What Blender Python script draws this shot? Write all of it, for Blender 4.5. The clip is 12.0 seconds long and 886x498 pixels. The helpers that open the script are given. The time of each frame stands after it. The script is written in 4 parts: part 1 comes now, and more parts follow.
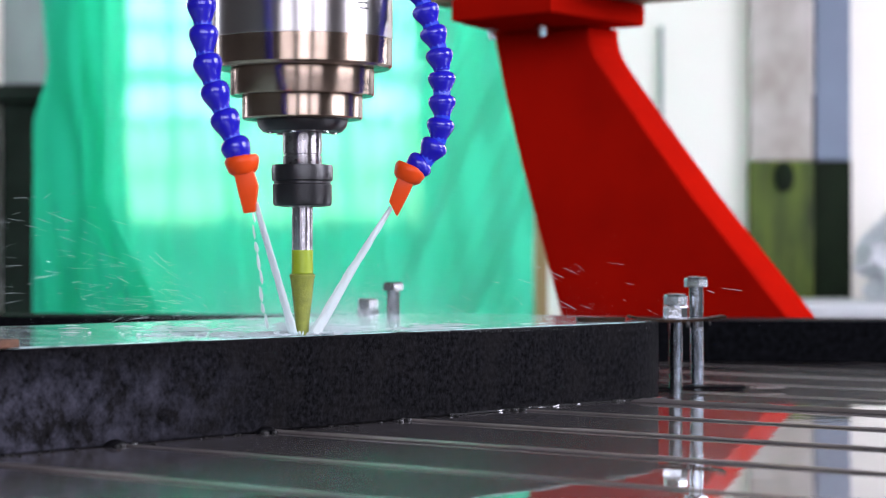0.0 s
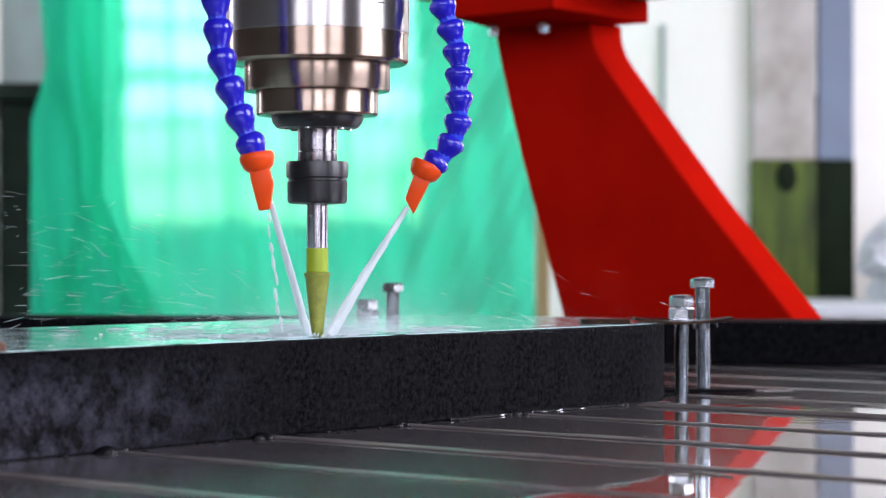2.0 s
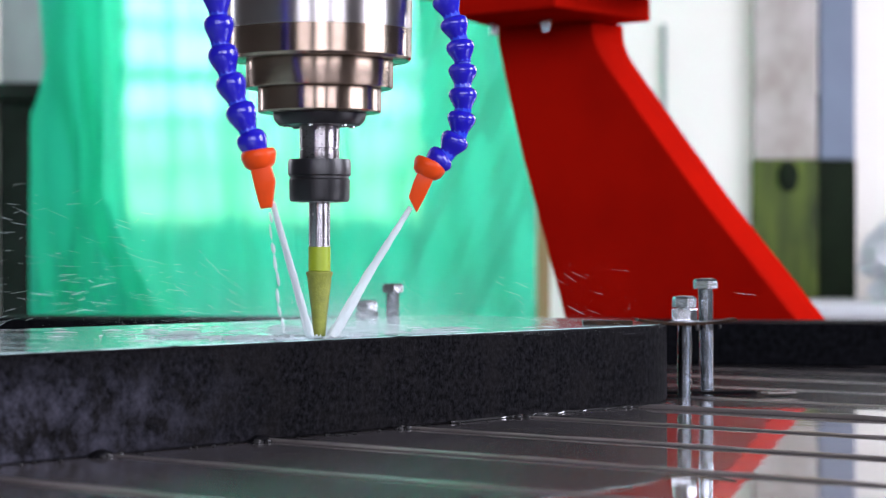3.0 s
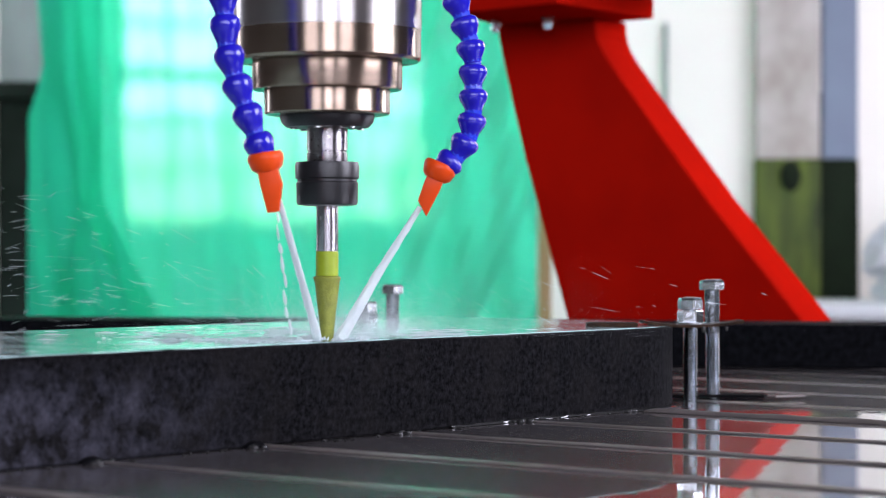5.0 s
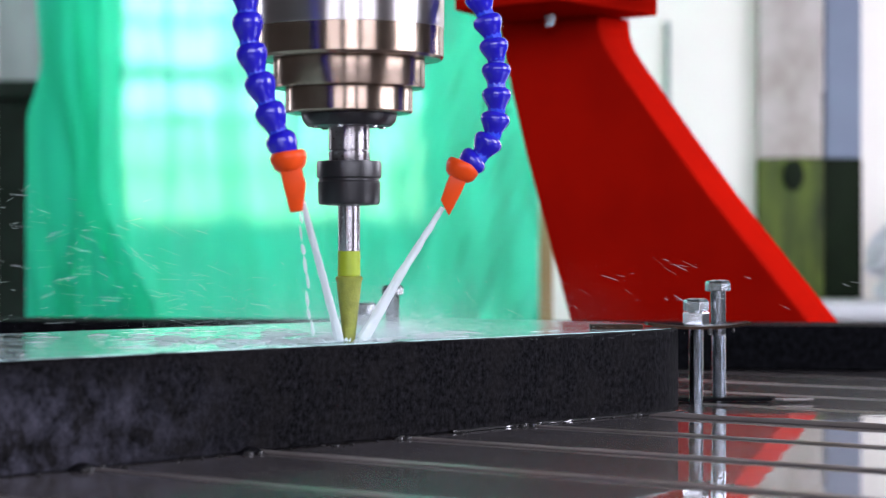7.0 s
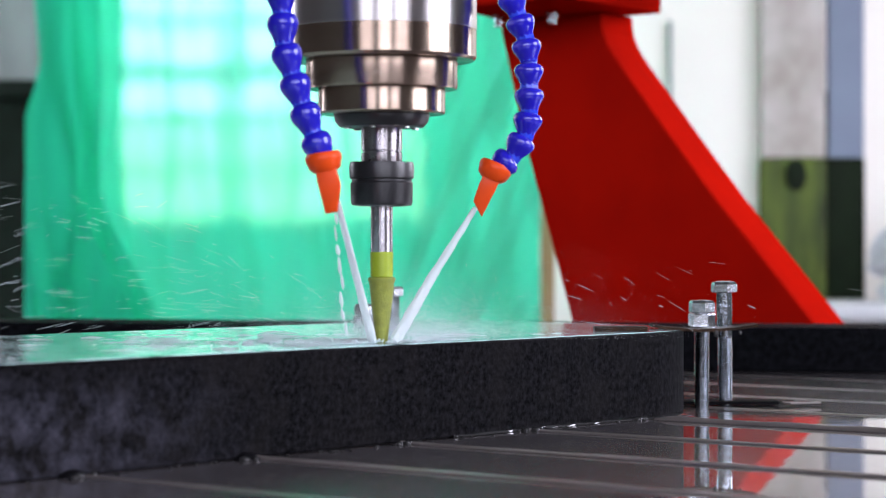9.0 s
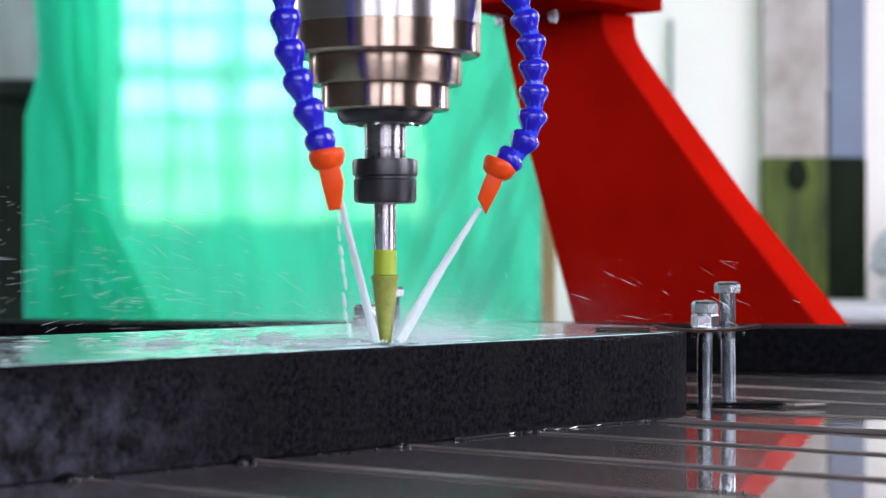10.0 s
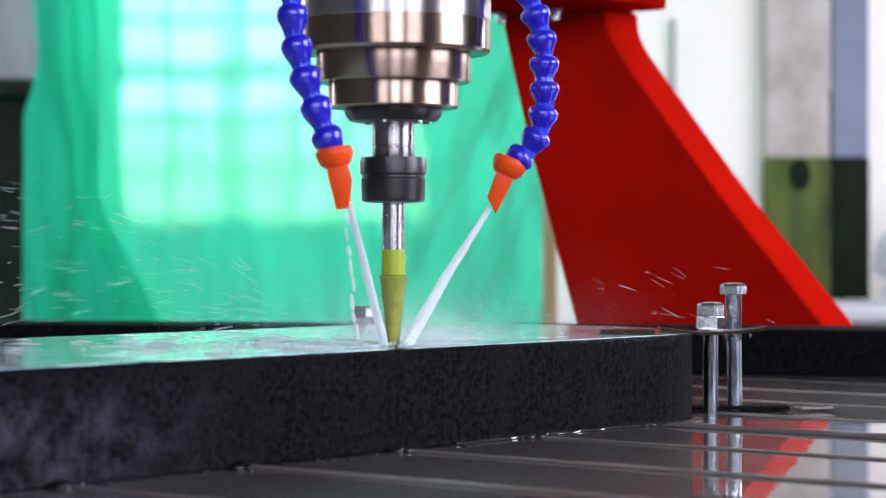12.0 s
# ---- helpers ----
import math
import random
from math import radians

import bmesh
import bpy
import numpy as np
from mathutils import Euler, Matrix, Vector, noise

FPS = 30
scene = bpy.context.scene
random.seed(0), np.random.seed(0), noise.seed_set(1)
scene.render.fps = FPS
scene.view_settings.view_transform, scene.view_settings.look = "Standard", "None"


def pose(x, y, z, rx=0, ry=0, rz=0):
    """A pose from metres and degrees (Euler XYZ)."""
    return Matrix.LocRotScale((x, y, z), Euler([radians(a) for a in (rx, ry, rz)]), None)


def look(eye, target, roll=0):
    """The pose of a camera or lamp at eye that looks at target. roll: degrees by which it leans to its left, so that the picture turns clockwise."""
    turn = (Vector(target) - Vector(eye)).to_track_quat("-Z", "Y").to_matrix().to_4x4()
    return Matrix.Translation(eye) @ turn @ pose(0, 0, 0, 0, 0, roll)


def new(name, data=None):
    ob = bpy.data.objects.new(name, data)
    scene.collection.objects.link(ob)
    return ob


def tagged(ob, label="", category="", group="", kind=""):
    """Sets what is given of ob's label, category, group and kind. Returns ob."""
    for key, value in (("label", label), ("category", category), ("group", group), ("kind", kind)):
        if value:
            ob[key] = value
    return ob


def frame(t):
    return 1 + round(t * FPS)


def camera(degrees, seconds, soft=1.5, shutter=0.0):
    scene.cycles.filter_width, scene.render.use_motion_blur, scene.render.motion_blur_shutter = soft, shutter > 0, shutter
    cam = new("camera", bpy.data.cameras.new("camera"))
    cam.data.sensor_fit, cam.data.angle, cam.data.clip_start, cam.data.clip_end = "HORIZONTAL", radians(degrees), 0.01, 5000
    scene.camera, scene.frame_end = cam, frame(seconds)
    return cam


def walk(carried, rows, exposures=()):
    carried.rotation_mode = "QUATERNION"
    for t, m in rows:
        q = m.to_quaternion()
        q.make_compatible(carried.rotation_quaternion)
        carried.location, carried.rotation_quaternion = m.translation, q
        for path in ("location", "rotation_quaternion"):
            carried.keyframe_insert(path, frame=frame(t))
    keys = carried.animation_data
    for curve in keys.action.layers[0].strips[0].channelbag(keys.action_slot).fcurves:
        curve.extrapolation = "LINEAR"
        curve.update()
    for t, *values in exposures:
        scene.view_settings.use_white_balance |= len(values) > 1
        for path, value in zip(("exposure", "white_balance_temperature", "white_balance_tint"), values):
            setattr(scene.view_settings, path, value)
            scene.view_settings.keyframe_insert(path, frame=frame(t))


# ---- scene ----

# ---- camera ----
cam = camera(22.56, 12.0, soft=1.1)
cam.data.dof.use_dof = True
cam.data.dof.focus_distance = 1.38
cam.data.dof.aperture_fstop = 11.5

PATH = [
    (0.0, look((0.8892, -1.3337, 0.1025), (0.2568, -0.5591, 0.1050))),
    (1.0, look((0.8776, -1.3195, 0.1028), (0.2451, -0.5450, 0.1052))),
    (2.0, look((0.8663, -1.3057, 0.1031), (0.2337, -0.5313, 0.1054))),
    (3.0, look((0.8554, -1.2923, 0.1034), (0.2226, -0.5180, 0.1057))),
    (4.0, look((0.8448, -1.2793, 0.1037), (0.2119, -0.5051, 0.1059))),
    (5.0, look((0.8345, -1.2667, 0.1039), (0.2014, -0.4926, 0.1061))),
    (6.0, look((0.8245, -1.2544, 0.1042), (0.1912, -0.4805, 0.1063))),
    (7.0, look((0.8148, -1.2425, 0.1045), (0.1814, -0.4687, 0.1065))),
    (8.0, look((0.8053, -1.2308, 0.1047), (0.1718, -0.4572, 0.1067))),
    (9.0, look((0.7962, -1.2196, 0.1049), (0.1624, -0.4460, 0.1069))),
    (10.0, look((0.7872, -1.2086, 0.1052), (0.1533, -0.4352, 0.1071))),
    (11.0, look((0.7786, -1.1979, 0.1054), (0.1444, -0.4246, 0.1073))),
    (12.0, look((0.7701, -1.1874, 0.1056), (0.1358, -0.4144, 0.1075))),
]
walk(cam, PATH)

# The workshop stands at an angle to the machine: u to the right, v away from the camera's middle station.
TURN = 39.3
ROOM = pose(0.825, -1.255, 0.0, 0, 0, TURN)
FLOOR = -0.85
CEIL = 3.2

# ---- world and light ----
world = bpy.data.worlds.new("sky")
scene.world = world
world.use_nodes = True
wn = world.node_tree
sky = wn.nodes.new("ShaderNodeTexSky")
sky.sky_type = 'NISHITA'
sky.sun_disc = False
sky.sun_elevation = radians(40)
sky.sun_rotation = radians(200)
wn.links.new(sky.outputs[0], wn.nodes["Background"].inputs[0])
wn.nodes["Background"].inputs[1].default_value = 0.10

sun_data = bpy.data.lights.new("sun", 'SUN')
sun_data.energy = 1.0
sun_data.angle = radians(12)
sun_data.color = (1.0, 0.96, 0.9)
sun = new("sun", sun_data)
sun.matrix_world = pose(0, 0, 6, 50, 0, 150)


def window_light(name, m, w, h, watts, color=(0.97, 0.95, 1.13)):
    """Area lamp standing in for daylight at an opening of the room; shines along the local -z."""
    d = bpy.data.lights.new(name, 'AREA')
    d.shape, d.size, d.size_y, d.energy, d.color = 'RECTANGLE', w, h, watts, color
    ob = new(name, d)
    ob.matrix_world = m
    return ob


# unseen openings: two in the right wall, three behind the camera, one in the left wall by the back
window_light("daylight", ROOM @ look((3.45, 4.6, 1.5), (0.0, 4.9, 0.9)), 1.7, 2.0, 118)
window_light("daylight", ROOM @ look((3.45, 0.4, 1.4), (0.0, 1.4, 0.3)), 1.9, 2.0, 138)
for u, wide, watts in ((-1.4, 1.3, 42), (0.4, 1.2, 64), (2.2, 1.4, 58)):
    window_light("daylight", ROOM @ look((u, -3.35, 1.5), (0.0, 1.2, 0.3)), wide, 2.0, watts)
# this left lamp and its opening are added to brighten the back wall
window_light("daylight", ROOM @ look((-3.05, 4.3, 1.3), (0.3, 6.0, 0.4)), 1.4, 1.8, 64)


# ---- materials ----
def material(name, color, rough=0.5, metal=0.0, spots=None, scale=40.0, amount=0.5, bump=0.0, bump_scale=200.0,
             rough_vary=0.1, stretch=(1, 1, 1), coat=0.0, spec=0.5, rough_large=False, turned=0.0, coat_rough=0.08, coat_bump=0.0):
    """A surface with large stains and fine grain; spots: the second colour that the stains go to."""
    m = bpy.data.materials.new(name)
    m.use_nodes = True
    nt = m.node_tree
    b = nt.nodes["Principled BSDF"]
    tc = nt.nodes.new("ShaderNodeTexCoord")
    mp = nt.nodes.new("ShaderNodeMapping")
    mp.inputs["Scale"].default_value = stretch
    nt.links.new(tc.outputs["Object"], mp.inputs[0])
    big = nt.nodes.new("ShaderNodeTexNoise")
    big.inputs["Scale"].default_value = scale
    big.inputs["Detail"].default_value = 6
    fine = nt.nodes.new("ShaderNodeTexNoise")
    fine.inputs["Scale"].default_value = bump_scale
    fine.inputs["Detail"].default_value = 4
    for n in (big, fine):
        nt.links.new(mp.outputs[0], n.inputs["Vector"])
    ramp = nt.nodes.new("ShaderNodeMapRange")
    ramp.inputs[1].default_value, ramp.inputs[2].default_value = 0.35, 0.7
    ramp.inputs[3].default_value, ramp.inputs[4].default_value = 0.0, amount
    nt.links.new(big.outputs[0], ramp.inputs[0])
    mix = nt.nodes.new("ShaderNodeMix")
    mix.data_type = 'RGBA'
    mix.inputs[6].default_value = (*color, 1)
    mix.inputs[7].default_value = (*(spots or [c * 0.6 for c in color]), 1)
    nt.links.new(ramp.outputs[0], mix.inputs[0])
    nt.links.new(mix.outputs[2], b.inputs["Base Color"])
    rr = nt.nodes.new("ShaderNodeMapRange")
    rr.inputs[3].default_value, rr.inputs[4].default_value = max(0.02, rough - rough_vary), min(1, rough + rough_vary)
    nt.links.new((big if rough_large else fine).outputs[0], rr.inputs[0])
    nt.links.new(rr.outputs[0], b.inputs["Roughness"])
    b.inputs["Metallic"].default_value = metal
    b.inputs["Specular IOR Level"].default_value = spec
    b.inputs["Coat Weight"].default_value = coat
    b.inputs["Coat Roughness"].default_value = coat_rough
    if coat_bump:
        wave = nt.nodes.new("ShaderNodeTexNoise")
        wave.inputs["Scale"].default_value = 30
        wave.inputs["Detail"].default_value = 3
        nt.links.new(mp.outputs[0], wave.inputs["Vector"])
        cb = nt.nodes.new("ShaderNodeBump")
        cb.inputs["Strength"].default_value = coat_bump
        cb.inputs["Distance"].default_value = 0.001
        nt.links.new(wave.outputs[0], cb.inputs["Height"])
        nt.links.new(cb.outputs[0], b.inputs["Coat Normal"])
    if turned:
        tg = nt.nodes.new("ShaderNodeTangent")
        tg.direction_type, tg.axis = 'RADIAL', 'Z'
        nt.links.new(tg.outputs[0], b.inputs["Tangent"])
        b.inputs["Anisotropic"].default_value = turned
        b.inputs["Anisotropic Rotation"].default_value = 0.25
    if bump:
        bp = nt.nodes.new("ShaderNodeBump")
        bp.inputs["Strength"].default_value = bump
        bp.inputs["Distance"].default_value = 0.002
        nt.links.new(fine.outputs[0], bp.inputs["Height"])
        nt.links.new(bp.outputs[0], b.inputs["Normal"])
    return m


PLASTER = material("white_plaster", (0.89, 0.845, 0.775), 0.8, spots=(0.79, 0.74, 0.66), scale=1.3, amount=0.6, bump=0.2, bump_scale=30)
PILLAR = material("aged_plaster", (0.50, 0.46, 0.43), 0.85, spots=(0.28, 0.23, 0.19), scale=13, amount=0.7, bump=0.3, bump_scale=30, stretch=(1, 1, 0.7))
GREY_PLASTER = material("grey_plaster", (0.30, 0.33, 0.33), 0.85, spots=(0.20, 0.21, 0.21), scale=6, amount=0.9, bump=0.3, bump_scale=30, stretch=(1, 1, 0.4))
SLATE_PAINT = material("slate_paint", (0.019, 0.025, 0.021), 0.7, spec=0.04, spots=(0.007, 0.010, 0.007), scale=5, amount=0.9, bump=0.1, bump_scale=40)
GREY_PAINT = material("blue_grey_paint", (0.21, 0.245, 0.32), 0.7, spec=0.1, spots=(0.16, 0.18, 0.24), scale=4, amount=0.7)
DADO = material("olive_paint", (0.12, 0.16, 0.035), 0.7, spec=0.1, spots=(0.035, 0.045, 0.025), scale=13, amount=0.95, bump=0.1, bump_scale=40, stretch=(1, 1, 0.3))
DADO_DARK = material("dark_green_paint", (0.010, 0.017, 0.008), 0.7, spec=0.08, spots=(0.006, 0.008, 0.005), scale=6, amount=0.8)
CONCRETE = material("concrete", (0.17, 0.165, 0.155), 0.8, spots=(0.10, 0.095, 0.09), scale=2, amount=0.7, bump=0.3, bump_scale=30)
CEILING = material("ceiling_paint", (0.13, 0.125, 0.12), 0.85, scale=1.0, amount=0.4)
WOOD = material("wood", (0.45, 0.27, 0.12), 0.6, spots=(0.25, 0.14, 0.06), scale=8, amount=0.8, stretch=(1, 1, 0.1))
FRAME_PAINT = material("window_paint", (0.30, 0.36, 0.33), 0.6, scale=10, amount=0.4)
LEDGE = material("bench_paint", (0.66, 0.69, 0.70), 0.6, spots=(0.5, 0.52, 0.52), scale=4, amount=0.5)
PLASTIC_SHEET = material("plastic_sheet", (0.78, 0.79, 0.83), 0.25, scale=9, amount=0.3, bump=0.4, bump_scale=25)
RED = material("red_enamel", (0.52, 0.008, 0.003), 0.5, spots=(0.39, 0.006, 0.003), scale=9, amount=0.7, bump=0.06, bump_scale=400, rough_vary=0.06, spec=0.0)
BEAM = material("beam_beige", (0.40, 0.31, 0.20), 0.5, spots=(0.26, 0.20, 0.13), scale=12, amount=0.6)
YELLOW = material("yellow_paint", (0.55, 0.42, 0.03), 0.5, scale=20, amount=0.4)
ROUGH_STONE = material("rough_black_stone", (0.0018, 0.002, 0.0026), 0.6, spots=(0.009, 0.0095, 0.012), scale=160, amount=0.8, bump=0.6, bump_scale=300, spec=0.02)
STEEL = material("zinc_steel", (0.66, 0.68, 0.70), 0.22, 1.0, spots=(0.42, 0.43, 0.44), scale=150, amount=0.6, bump=0.05, bump_scale=600)
SHANK_STEEL = material("wet_zinc_steel", (0.44, 0.47, 0.50), 0.16, 1.0, spots=(0.20, 0.22, 0.24), scale=90, amount=0.9, bump=0.06, bump_scale=420)
DULL_STEEL = material("dull_steel", (0.40, 0.38, 0.39), 0.30, 1.0, spots=(0.26, 0.24, 0.24), scale=150, amount=0.7, bump=0.05, bump_scale=600, turned=0.8)
GROUND_STEEL = material("ground_steel", (0.58, 0.56, 0.58), 0.24, 1.0, spots=(0.40, 0.38, 0.40), scale=120, amount=0.6, bump=0.03, bump_scale=500, turned=0.8)
PLATE_STEEL = material("worn_clamp_steel", (0.045, 0.024, 0.014), 0.5, 0.1, spec=0.08, spots=(0.008, 0.007, 0.006), scale=120, amount=0.9, bump=0.3, bump_scale=500)
TURNED = material("turned_steel", (0.58, 0.545, 0.535), 0.30, 1.0, spots=(0.50, 0.45, 0.42), scale=3, amount=0.5, stretch=(1, 1, 12), rough_vary=0.02, bump_scale=60, turned=0.88)
BROWN_STEEL = material("browned_steel", (0.44, 0.34, 0.27), 0.26, 1.0, spots=(0.24, 0.17, 0.12), scale=22, amount=0.6, stretch=(1, 1, 2.5), rough_vary=0.02, bump_scale=60, turned=0.88)
BLACK_OXIDE = material("black_oxide", (0.016, 0.016, 0.018), 0.34, 0.0, scale=90, amount=0.5, bump=0.05, bump_scale=400)
TOOL_GREEN = material("lime_paint", (0.36, 0.46, 0.02), 0.40, spots=(0.26, 0.36, 0.02), scale=120, amount=0.6)
TOOL_BIT = material("olive_abrasive", (0.30, 0.33, 0.05), 0.45, spots=(0.19, 0.22, 0.035), scale=160, amount=0.9, bump=0.3, bump_scale=900)
BLUE = material("blue_plastic", (0.014, 0.010, 0.47), 0.20, spots=(0.010, 0.008, 0.40), scale=60, amount=0.5, coat=0.3)
NECK_GLOW_BLUE = material("neck_glow_blue", (0.022, 0.055, 0.66), 0.25, spots=(0.015, 0.035, 0.55), scale=60, amount=0.5)
ORANGE = material("orange_plastic", (0.80, 0.075, 0.008), 0.35, spec=0.2, spots=(0.62, 0.06, 0.01), scale=60, amount=0.5)
TABLE_TOP = material("wet_table_plate", (0.165, 0.152, 0.155), 0.36, 0.3, spots=(0.080, 0.070, 0.068), scale=9, amount=0.8, bump=0.03, bump_scale=45, rough_vary=0.12, coat=1.0, coat_rough=0.02, coat_bump=0.06, rough_large=True)
STRIP = material("wet_slot_strip", (0.20, 0.18, 0.172), 0.4, 0.1, spots=(0.10, 0.085, 0.075), scale=16, amount=0.9, bump=0.05, bump_scale=150, coat=0.8)
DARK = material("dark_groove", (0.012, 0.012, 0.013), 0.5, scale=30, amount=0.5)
RUBBER_AND_GAP = material("black_rubber_and_gap", (0.005, 0.005, 0.006), 0.7, spec=0.03, scale=80, amount=0.5)
DARK_PLASTER = material("dark_plaster", (0.075, 0.072, 0.070), 0.85, spots=(0.045, 0.042, 0.040), scale=1.5, amount=0.7, bump=0.2, bump_scale=30)
MACHINE = material("machine_grey", (0.14, 0.15, 0.16), 0.5, scale=6, amount=0.5)


def granite_material():
    """Sawn black stone: fine pale specks, saw stains, and a bloom of slurry and painted spray haze towards its far-sawn
    end.
    """
    m = bpy.data.materials.new("black_stone")
    m.use_nodes = True
    nt = m.node_tree
    b = nt.nodes["Principled BSDF"]
    tc = nt.nodes.new("ShaderNodeTexCoord")

    def tex(scale, detail=5, rough=0.6):
        n = nt.nodes.new("ShaderNodeTexNoise")
        n.inputs["Scale"].default_value, n.inputs["Detail"].default_value, n.inputs["Roughness"].default_value = scale, detail, rough
        nt.links.new(tc.outputs["Object"], n.inputs["Vector"])
        return n

    def span(src, a0, a1, b0, b1):
        r = nt.nodes.new("ShaderNodeMapRange")
        for k, v in enumerate((a0, a1, b0, b1)):
            r.inputs[k + 1].default_value = v
        nt.links.new(src, r.inputs[0])
        return r.outputs[0]

    def blend(fac, low, high):
        x = nt.nodes.new("ShaderNodeMix")
        x.data_type = 'RGBA'
        nt.links.new(fac, x.inputs[0])
        if isinstance(low, tuple):
            x.inputs[6].default_value = (*low, 1)
        else:
            nt.links.new(low, x.inputs[6])
        x.inputs[7].default_value = (*high, 1)
        return x.outputs[2]

    specks = blend(span(tex(270, 5, 0.75).outputs[0], 0.42, 0.70, 0, 1.0), (0.0010, 0.0010, 0.0014), (0.0165, 0.0160, 0.0185))
    stains = blend(span(tex(34, 6).outputs[0], 0.45, 0.66, 0, 0.45), specks, (0.0125, 0.0112, 0.0115))
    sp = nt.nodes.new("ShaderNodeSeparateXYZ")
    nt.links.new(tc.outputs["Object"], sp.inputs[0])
    # slurry bloom, with the bluish haze of the spray put into its colour
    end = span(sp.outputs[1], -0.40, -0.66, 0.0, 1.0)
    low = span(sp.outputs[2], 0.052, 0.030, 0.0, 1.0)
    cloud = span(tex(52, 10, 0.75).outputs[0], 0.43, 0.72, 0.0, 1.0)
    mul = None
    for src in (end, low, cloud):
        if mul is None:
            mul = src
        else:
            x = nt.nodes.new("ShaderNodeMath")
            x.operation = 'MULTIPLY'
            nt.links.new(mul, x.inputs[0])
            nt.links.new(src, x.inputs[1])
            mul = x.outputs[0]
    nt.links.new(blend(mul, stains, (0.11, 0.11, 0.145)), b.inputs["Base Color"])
    b.inputs["Roughness"].default_value = 0.62
    b.inputs["Specular IOR Level"].default_value = 0.018
    bp = nt.nodes.new("ShaderNodeBump")
    bp.inputs["Strength"].default_value = 0.25
    bp.inputs["Distance"].default_value = 0.001
    nt.links.new(tex(1500, 3).outputs[0], bp.inputs["Height"])
    nt.links.new(bp.outputs[0], b.inputs["Normal"])
    return m


GRANITE = granite_material()


def white_water(name, clear):
    """Broken, aerated water: it scatters the light from all sides and glints."""
    m = bpy.data.materials.new(name)
    m.use_nodes = True
    nt = m.node_tree
    out = nt.nodes["Material Output"]
    nt.nodes.remove(nt.nodes["Principled BSDF"])
    d = nt.nodes.new("ShaderNodeBsdfDiffuse")
    t = nt.nodes.new("ShaderNodeBsdfTranslucent")
    g = nt.nodes.new("ShaderNodeBsdfGlossy")
    c = nt.nodes.new("ShaderNodeBsdfTransparent")
    d.inputs[0].default_value = (0.93, 0.99, 1.0, 1)
    t.inputs[0].default_value = (0.93, 0.99, 1.0, 1)
    g.inputs[1].default_value = 0.08
    tc = nt.nodes.new("ShaderNodeTexCoord")
    n = nt.nodes.new("ShaderNodeTexNoise")
    n.inputs["Scale"].default_value = 320
    n.inputs["Detail"].default_value = 4
    nt.links.new(tc.outputs["Object"], n.inputs["Vector"])
    bp = nt.nodes.new("ShaderNodeBump")
    bp.inputs["Strength"].default_value = 0.15
    bp.inputs["Distance"].default_value = 0.002
    nt.links.new(n.outputs[0], bp.inputs["Height"])
    for k in (d, t, g):
        nt.links.new(bp.outputs[0], k.inputs["Normal"])
    a, b, e = (nt.nodes.new("ShaderNodeMixShader") for _ in range(3))
    a.inputs[0].default_value, b.inputs[0].default_value, e.inputs[0].default_value = 0.5, 0.08, clear
    nt.links.new(d.outputs[0], a.inputs[1])
    nt.links.new(t.outputs[0], a.inputs[2])
    nt.links.new(a.outputs[0], b.inputs[1])
    nt.links.new(g.outputs[0], b.inputs[2])
    nt.links.new(b.outputs[0], e.inputs[1])
    nt.links.new(c.outputs[0], e.inputs[2])
    nt.links.new(e.outputs[0], out.inputs[0])
    return m


JET = white_water("jet_water", 0.08)
DROPS = white_water("drop_water", 0.25)
FROTH = white_water("froth", 0.15)


def film_material():
    """The water that stands on the black stone: a dark mirror with ripples and drifts of froth, their teal partly
    painted reflection.
    """
    m = bpy.data.materials.new("water_film")
    m.use_nodes = True
    nt = m.node_tree
    b = nt.nodes["Principled BSDF"]
    tc = nt.nodes.new("ShaderNodeTexCoord")
    n = nt.nodes.new("ShaderNodeTexNoise")
    n.inputs["Scale"].default_value = 60
    n.inputs["Detail"].default_value = 5
    f = nt.nodes.new("ShaderNodeTexNoise")
    f.inputs["Scale"].default_value = 26
    f.inputs["Detail"].default_value = 7
    mp = nt.nodes.new("ShaderNodeMapping")
    mp.inputs["Rotation"].default_value = (0, 0, -radians(TURN))
    mp.inputs["Scale"].default_value = (0.6, 1.6, 1)
    nt.links.new(tc.outputs["Object"], mp.inputs[0])
    for k in (n, f):
        nt.links.new(mp.outputs[0], k.inputs["Vector"])
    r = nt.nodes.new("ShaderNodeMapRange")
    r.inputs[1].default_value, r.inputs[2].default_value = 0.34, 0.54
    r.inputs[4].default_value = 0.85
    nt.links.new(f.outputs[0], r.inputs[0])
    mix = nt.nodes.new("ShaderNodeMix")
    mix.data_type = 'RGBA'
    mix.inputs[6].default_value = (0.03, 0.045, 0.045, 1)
    # froth, widened and tinted teal to paint in the curtain's bright reflection
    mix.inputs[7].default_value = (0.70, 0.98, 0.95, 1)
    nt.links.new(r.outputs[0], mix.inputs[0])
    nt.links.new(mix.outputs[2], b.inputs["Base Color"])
    b.inputs["Roughness"].default_value = 0.07
    b.inputs["IOR"].default_value = 1.5
    bp = nt.nodes.new("ShaderNodeBump")
    bp.inputs["Strength"].default_value = 0.4
    bp.inputs["Distance"].default_value = 0.002
    nt.links.new(n.outputs[0], bp.inputs["Height"])
    nt.links.new(bp.outputs[0], b.inputs["Normal"])
    return m


FILM = film_material()
BEADS = material("bead_water", (0.03, 0.03, 0.03), 0.03, rough_vary=0.01, scale=200, amount=0.3)


